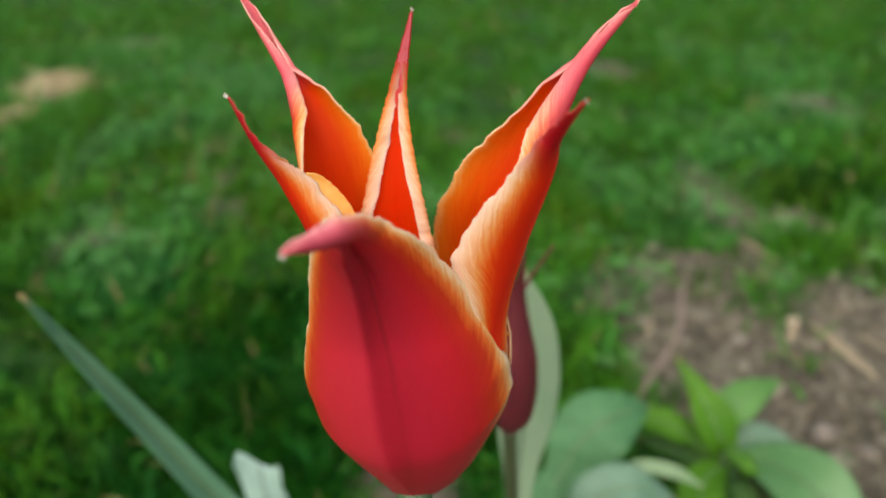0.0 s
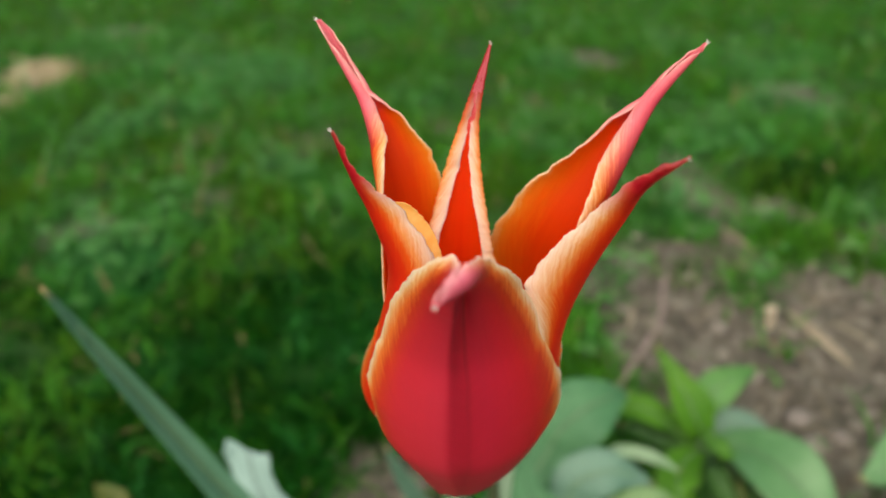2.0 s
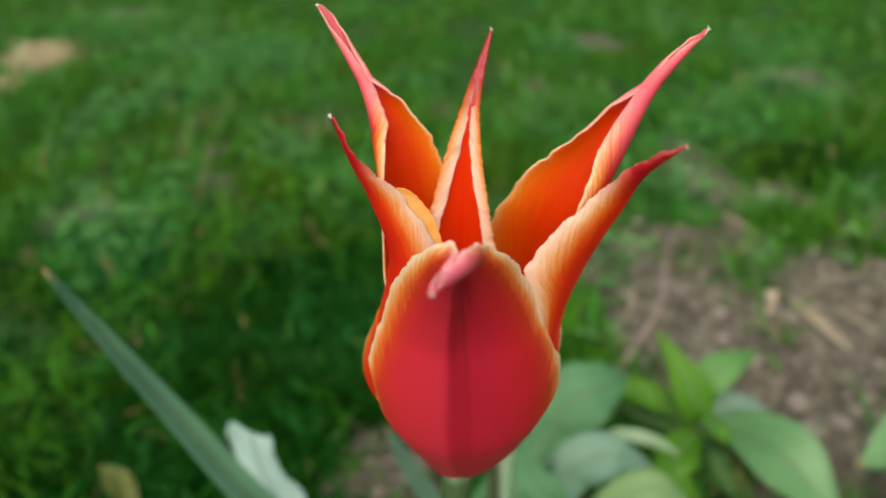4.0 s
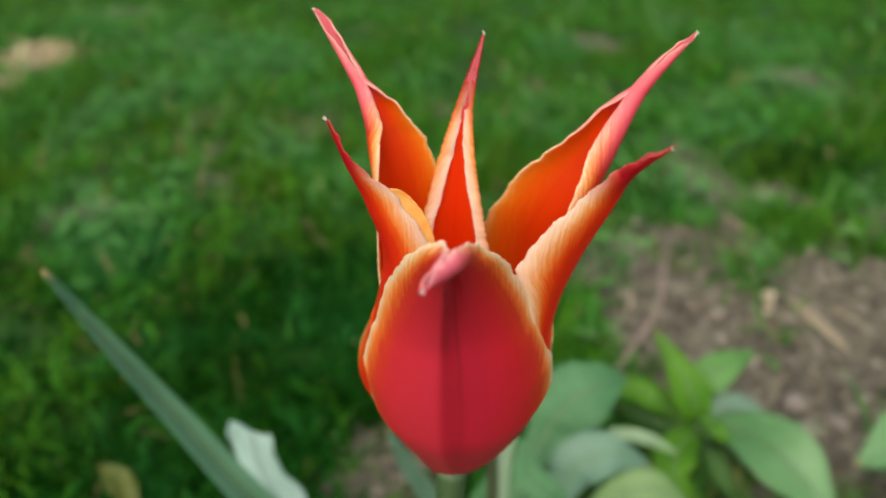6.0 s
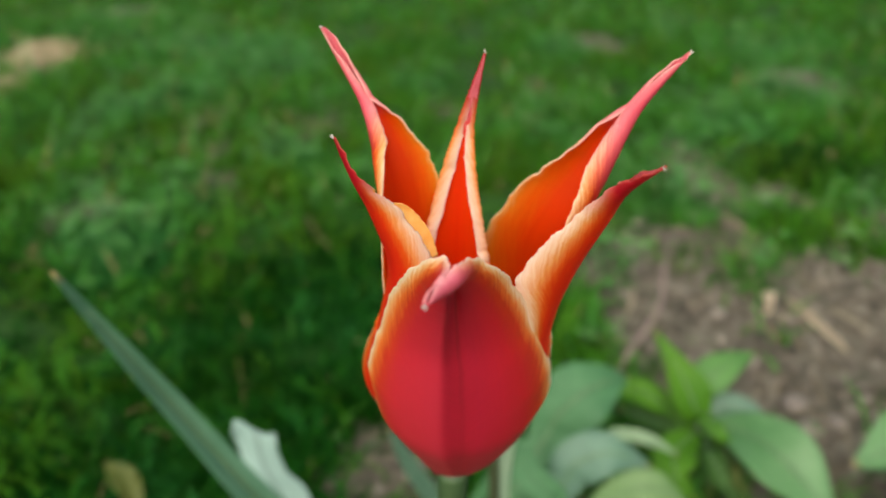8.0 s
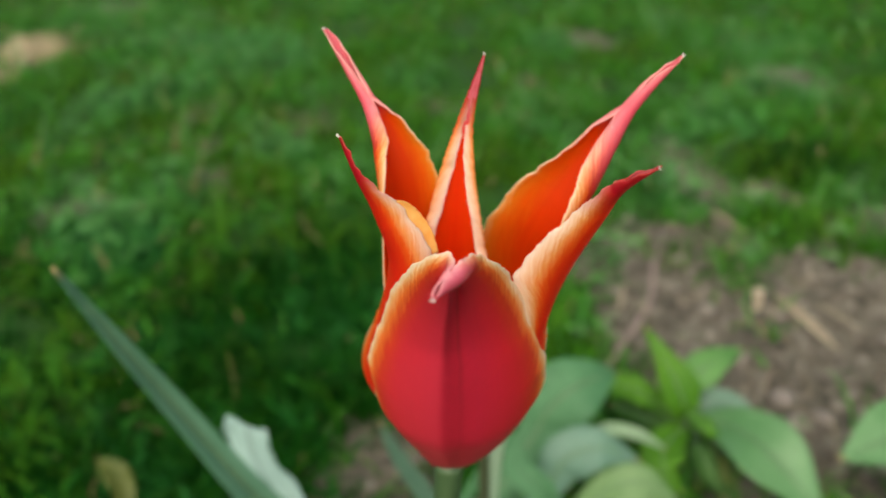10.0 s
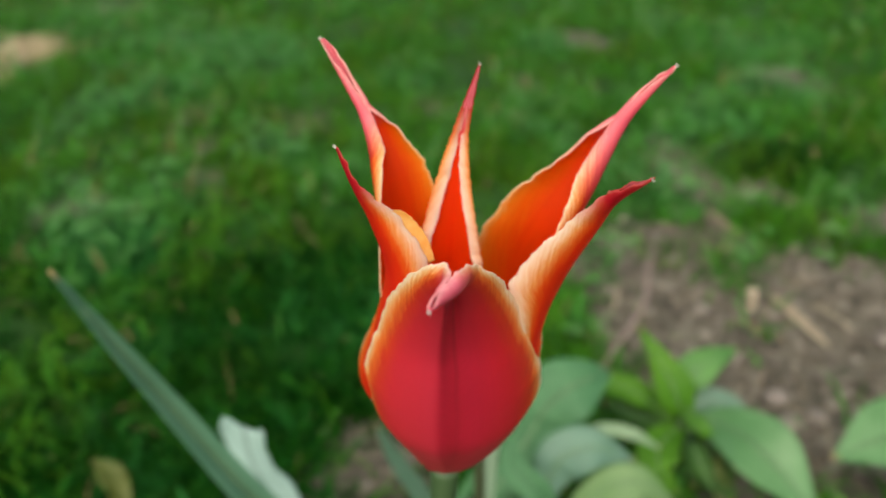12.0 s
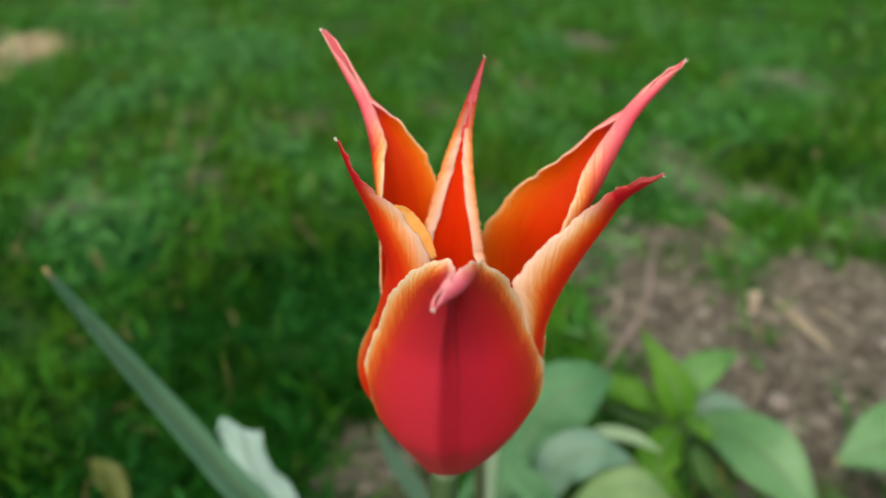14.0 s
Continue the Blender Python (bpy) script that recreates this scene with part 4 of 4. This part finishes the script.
def build_green_plant():
    plant = empty("young_plant", (0.172, 0.412, 0.0), "young bright green broad-leaved garden plant", "plant")
    tube_object("stem", [(0, 0, -0.01), (0.001, 0, 0.02), (0.0, 0.0, 0.045)], [0.004, 0.004, 0.003], M_STEM, plant)
    def grow(pts, half, face, mat, seed):
        leaf("leaf", plant, pts, half, face, mat, bend=-10, fold=0.18, wave=0.0007, seed=seed, rib=0.0007)

    grow([(0, 0, 0.02), (0.0054, 0.0077, 0.032), (-0.0025, 0.0174, 0.055), (-0.0112, 0.0311, 0.07), (-0.0236, 0.0487, 0.088)], [0.005, 0.0050, 0.0148, 0.0090, 0.0004], (0.15, -0.8, 0.6), M_BRIGHT, 20)
    grow([(0, 0, 0.02), (0.0048, 0.0266, 0.04), (0.0146, 0.0352, 0.055), (0.0321, 0.0453, 0.061), (0.0572, 0.0606, 0.06)], [0.005, 0.0045, 0.0130, 0.0095, 0.0004], (0.05, -0.55, 0.85), M_FRESH_MID, 21)
    grow([(0, 0, 0.02), (-0.0066, 0.0154, 0.034), (-0.025, 0.0211, 0.048), (-0.0401, 0.0298, 0.05), (-0.0552, 0.0373, 0.042)], [0.005, 0.0032, 0.0095, 0.0089, 0.0004], (0, -0.4, 0.9), M_BRIGHT, 22)
    grow([(0, 0, 0.02), (0.0118, 0.0206, 0.028), (0.028, 0.0253, 0.036), (0.0421, 0.0192, 0.036), (0.0593, 0.0107, 0.028)], [0.005, 0.004, 0.0113, 0.0104, 0.0004], (0.1, -0.4, 0.9), M_LEAF_SHEEN, 23)
    grow([(0, 0, 0.02), (0.012, 0.0078, 0.035), (0.027, -0.017, 0.05), (0.042, -0.044, 0.05), (0.068, -0.072, 0.026)], [0.005, 0.0050, 0.0165, 0.0215, 0.0010], (-0.15, -0.5, 0.85), M_MID, 24)
    grow([(0, 0, 0.02), (0.001, 0.0014, 0.036), (-0.0213, -0.0262, 0.046), (-0.028, -0.0459, 0.044), (-0.0157, -0.0526, 0.028)], [0.005, 0.0039, 0.0118, 0.0128, 0.0007], (-0.1, -0.3, 0.95), M_BRIGHT, 25)
    grow([(0, 0, 0.02), (0.0028, 0.0085, 0.045), (0.0053, -0.0117, 0.05), (0.0164, -0.0186, 0.044)], [0.005, 0.0031, 0.0075, 0.0004], (0.2, -0.5, 0.85), M_BRIGHT, 26)
    # the darkest low leaves are added to fill the gaps with painted shade
    grow([(0, 0, 0.02), (0.0082, 0.0063, 0.024), (0.0073, -0.018, 0.026), (0.0015, -0.0365, 0.018)], [0.005, 0.0032, 0.0068, 0.0004], (0.1, -0.3, 0.95), M_GAP_SHADE, 27)
    grow([(0, 0, 0.02), (0.0162, 0.0072, 0.018), (0.0185, -0.017, 0.02), (0.0276, -0.0306, 0.012)], [0.005, 0.0032, 0.0077, 0.0004], (0.0, -0.3, 0.95), M_OLIVE, 28)
    grow([(0, 0, 0.02), (0.007, 0.0259, 0.016), (-0.0164, 0.0335, 0.02), (-0.0404, 0.0495, 0.014)], [0.005, 0.0041, 0.0125, 0.0004], (0.0, -0.2, 0.95), M_GAP_SHADE, 29)
    grow([(0, 0, 0.02), (0.0075, 0.0256, 0.012), (-0.0147, 0.0203, 0.014), (-0.0329, 0.018, 0.008)], [0.005, 0.005, 0.0106, 0.0004], (0.0, -0.2, 0.95), M_GAP_SHADE, 30)
    grow([(0, 0, 0.02), (0.012, 0.0196, 0.012), (0.018, -0.0193, 0.012), (0.0286, -0.0405, 0.008)], [0.005, 0.0057, 0.0154, 0.0007], (0.0, -0.2, 0.95), M_GAP_SHADE, 31)
    grow([(0, 0, 0.02), (-0.012, 0.010, 0.030), (-0.028, 0.016, 0.035), (-0.048, 0.028, 0.036)], [0.004, 0.006, 0.010, 0.0005], (0.0, -0.2, 0.95), M_GAP_SHADE, 32)
    grow([(0, 0, 0.02), (-0.008, 0.004, 0.030), (-0.018, 0.006, 0.030), (-0.030, -0.004, 0.022)], [0.004, 0.006, 0.008, 0.0004], (0.0, -0.2, 0.95), M_GAP_SHADE, 33)
    grow([(0, 0, 0.02), (0.004, -0.010, 0.033), (0.006, -0.028, 0.030), (0.015, -0.045, 0.016)], [0.004, 0.006, 0.0085, 0.0005], (0.1, -0.2, 0.95), M_GAP_SHADE, 34)
    return plant


build_green_plant()


def build_edge_leaf():
    plant = empty("broad_leaf", (0.346, 0.368, -0.003), "broad rounded green leaf over the soil", "leaf")
    leaf("blade", plant, [(0, 0, -0.01), (-0.01, 0.004, 0.040), (-0.045, 0.014, 0.056), (-0.085, 0.008, 0.045)],
         [0.006, 0.024, 0.027, 0.001], (-0.1, -0.5, 0.85), M_MID, bend=-6, fold=0.15, wave=0.0008, seed=31, rib=0.001)


build_edge_leaf()


# ---- litter ----
def build_litter():
    twig = empty("twig", (0.142, 0.535, 0.004), "thin grey-brown curved dead twig lying on the soil", "twig")
    tube_object("bark", [(-0.012, -0.035, 0.002), (-0.003, -0.019, 0.004), (0.037, 0.044, 0.006), (0.061, 0.093, 0.006), (0.080, 0.155, 0.005), (0.108, 0.233, 0.003)],
                [0.0032, 0.0030, 0.0026, 0.0024, 0.0020, 0.0012], M_TWIG, twig, wobble=0.25)
    husk = empty("seed_husk", (0.303, 0.622, 0.0), "upright cream dry husk in the soil", "husk")
    tube_object("shell", [(0, 0, -0.003), (0.001, 0, 0.006), (0.0, 0.001, 0.013), (-0.001, 0.001, 0.0185)], [0.0030, 0.0036, 0.0044, 0.0056], M_HUSK, husk, wobble=0.3)
    for ends, wide in (([(0.329, 0.640), (0.338, 0.595), (0.347, 0.550)], 0.0032), ([(0.336, 0.632), (0.344, 0.597), (0.349, 0.562)], 0.0014), ([(0.360, 0.617), (0.370, 0.600), (0.379, 0.580)], 0.0014),
                       ([(0.326, 0.828), (0.336, 0.796), (0.346, 0.764)], 0.0030), ([(0.181, 0.648), (0.174, 0.622), (0.166, 0.600)], 0.0016)):
        x0, y0 = ends[1]
        straw = empty("straw", (x0, y0, relief(x0, y0) + 0.006), "flat dry tan straw lying on the soil", "straw", "straws on the soil")
        leaf("blade", straw, [(x - x0, y - y0, 0.001 * (i - 1) ** 2) for i, (x, y) in enumerate(ends)], [wide * 0.6, wide, wide * 0.4], (0, -0.4, 0.9), M_STRAW_PALE, bend=-40, seed=int(x0 * 1000))
    old = empty("yellowed_leaf", (-0.207, 0.356, 0.0), "yellow-green withered leaf in the grass", "leaf")
    leaf("blade", old, [(0.016, -0.016, 0.016), (0.012, -0.004, 0.034), (0.004, 0.006, 0.044), (-0.010, 0.014, 0.048)], [0.0010, 0.0065, 0.0080, 0.0005], (0.4, -0.3, 0.85), M_OLD, bend=-15, fold=0.2, wave=0.001, seed=43)
    stones = [(0.272, 0.481, 0.009), (0.271, 0.451, 0.008), (0.252, 0.711, 0.006), (0.294, 0.455, 0.007), (0.316, 0.70, 0.006), (0.254, 0.614, 0.006), (0.40, 0.56, 0.008)]
    first = None
    for x, y, r in stones:
        if first is None:
            bm = bmesh.new()
            bmesh.ops.create_icosphere(bm, subdivisions=3, radius=1.0)
            for v in bm.verts:
                v.co *= 1 + 0.22 * noise.noise(v.co * 1.3) + 0.06 * noise.noise(v.co * 4)
                v.co.z *= 0.65
            me = bpy.data.meshes.new("pebble")
            bm.to_mesh(me)
            bm.free()
            me.polygons.foreach_set("use_smooth", [True] * len(me.polygons))
            me.materials.append(M_STONE)
            first = ob = tagged(new("pebble", me), "rounded grey-brown pebble on the soil", "pebble", "pebbles on the soil")
        else:
            ob = copy_thing(first, Matrix())
        ob.matrix_basis = pose(x, y, relief(x, y) + r * 0.35, 0, 0, x * 2000 % 360) @ Matrix.Diagonal((r, r, r, 1))


build_litter()


# ---- what sways ----
def motions():
    walk(TULIP, [
        (0, pose(0.0018, 0.1213, 0.0021, -1.34, -3.00, -1.88)),
        (0.1, pose(0.0009, 0.1181, 0.0038, -2.22, -3.57, -3.04)),
        (0.2, pose(-0.0016, 0.1179, 0.0027, -1.58, -1.97, -2.45)),
        (0.3, pose(0.0031, 0.1229, 0.0019, -0.20, -2.00, -2.14)),
        (0.4, pose(0.0016, 0.1205, 0.0021, -1.22, -1.75, -1.79)),
        (0.5, pose(0.0017, 0.1209, 0.0016, -0.69, -1.56, -1.20)),
        (0.7, pose(0.0018, 0.1232, 0.0004, 0.25, -1.06, -0.66)),
        (1, pose(0.0042, 0.1242, -0.0006, 0.51, -0.76, 0.21)),
        (1.5, pose(0.0010, 0.1245, 0.0007, 0.31, -0.06, 0.15)),
        (2, pose(0.0008, 0.1248, 0.0004, 0.09, 0.02, 0.26)),
        (2.5, pose(0.0006, 0.1251, 0.0004, -0.20, -0.01, -0.06)),
        (3, pose(0.0014, 0.1250, 0.0002, -0.08, -0.24, -0.08)),
        (5.5, pose(0.0004, 0.1246, 0.0005, 0.20, 0.07, 0.01)),
        (6, pose(0.0000, 0.1248, 0.0003, 0.02, -0.18, -0.11)),
        (6.5, pose(-0.0002, 0.1248, -0.0002, 0.02, -0.19, -0.08)),
        (7, pose(0.0005, 0.1246, -0.0001, 0.02, 0.01, -0.00)),
        (7.5, pose(0.0007, 0.1249, -0.0005, -0.02, 0.08, 0.08)),
        (8, pose(0.0004, 0.1250, -0.0002, 0.07, -0.25, -0.17)),
        (10.5, pose(0.0005, 0.1252, -0.0010, -0.13, 0.21, 0.40)),
        (11, pose(0.0003, 0.1254, -0.0012, 0.14, 0.25, 0.33)),
        (11.5, pose(0.0003, 0.1251, -0.0011, 0.20, 0.33, 0.45)),
        (12, pose(0.0004, 0.1253, -0.0014, 0.01, 0.18, 0.33)),
        (12.5, pose(0.0001, 0.1252, -0.0005, 0.23, 0.37, 0.48)),
        (13, pose(0.0003, 0.1251, -0.0005, 0.26, 0.21, 0.37)),
        (13.5, pose(0.0002, 0.1251, -0.0006, 0.18, -0.02, 0.24)),
        (14, pose(-0.0007, 0.1254, -0.0008, 0.03, 0.32, 0.44)),
    ])
    bx, by = 0.020, 0.222
    walk(BUD, [(t, pose(bx, by, 0, rx, ry, 0)) for t, rx, ry in (
        (0.0, 1.8, 0.0), (0.1, 2.1, -0.3), (0.2, 3.6, 0.6), (0.3, 3.6, 1.55), (0.5, 2.9, 1.25), (1.0, 1.8, 0.6), (1.5, 1.4, 0.3), (3.0, 1.3, 0.2), (5.5, 1.4, 0.1), (8.0, 1.3, 0.2), (10.5, 1.3, 0.3), (14.0, 1.3, 0.2))])
    walk(LONG_LEAF, [(t, pose(-0.05, 0.285, 0, rx, ry, 0)) for t, rx, ry in (
        (0, -0.54, -1.10), (0.5, 0.52, 0.53), (1, 1.3, 1.95), (1.5, 0.95, 1.86), (2, 0.89, 1.86), (2.5, 0.5, 1.75), (3, 0.68, 1.71), (5.5, 0.85, 1.52),
        (6, 0.67, 1.30), (6.5, 0.66, 1.32), (7, 0.69, 1.65), (7.5, 0.85, 1.8), (8, 0.7, 1.3), (10.5, 1.1, 2.35), (11, 0.9, 2.2), (11.5, 1.03, 2.15),
        (12, 1.10, 2.32), (12.5, 0.98, 2.25), (13, 0.98, 2.04), (13.5, 1.03, 1.85), (14, 0.98, 2.05))])


motions()
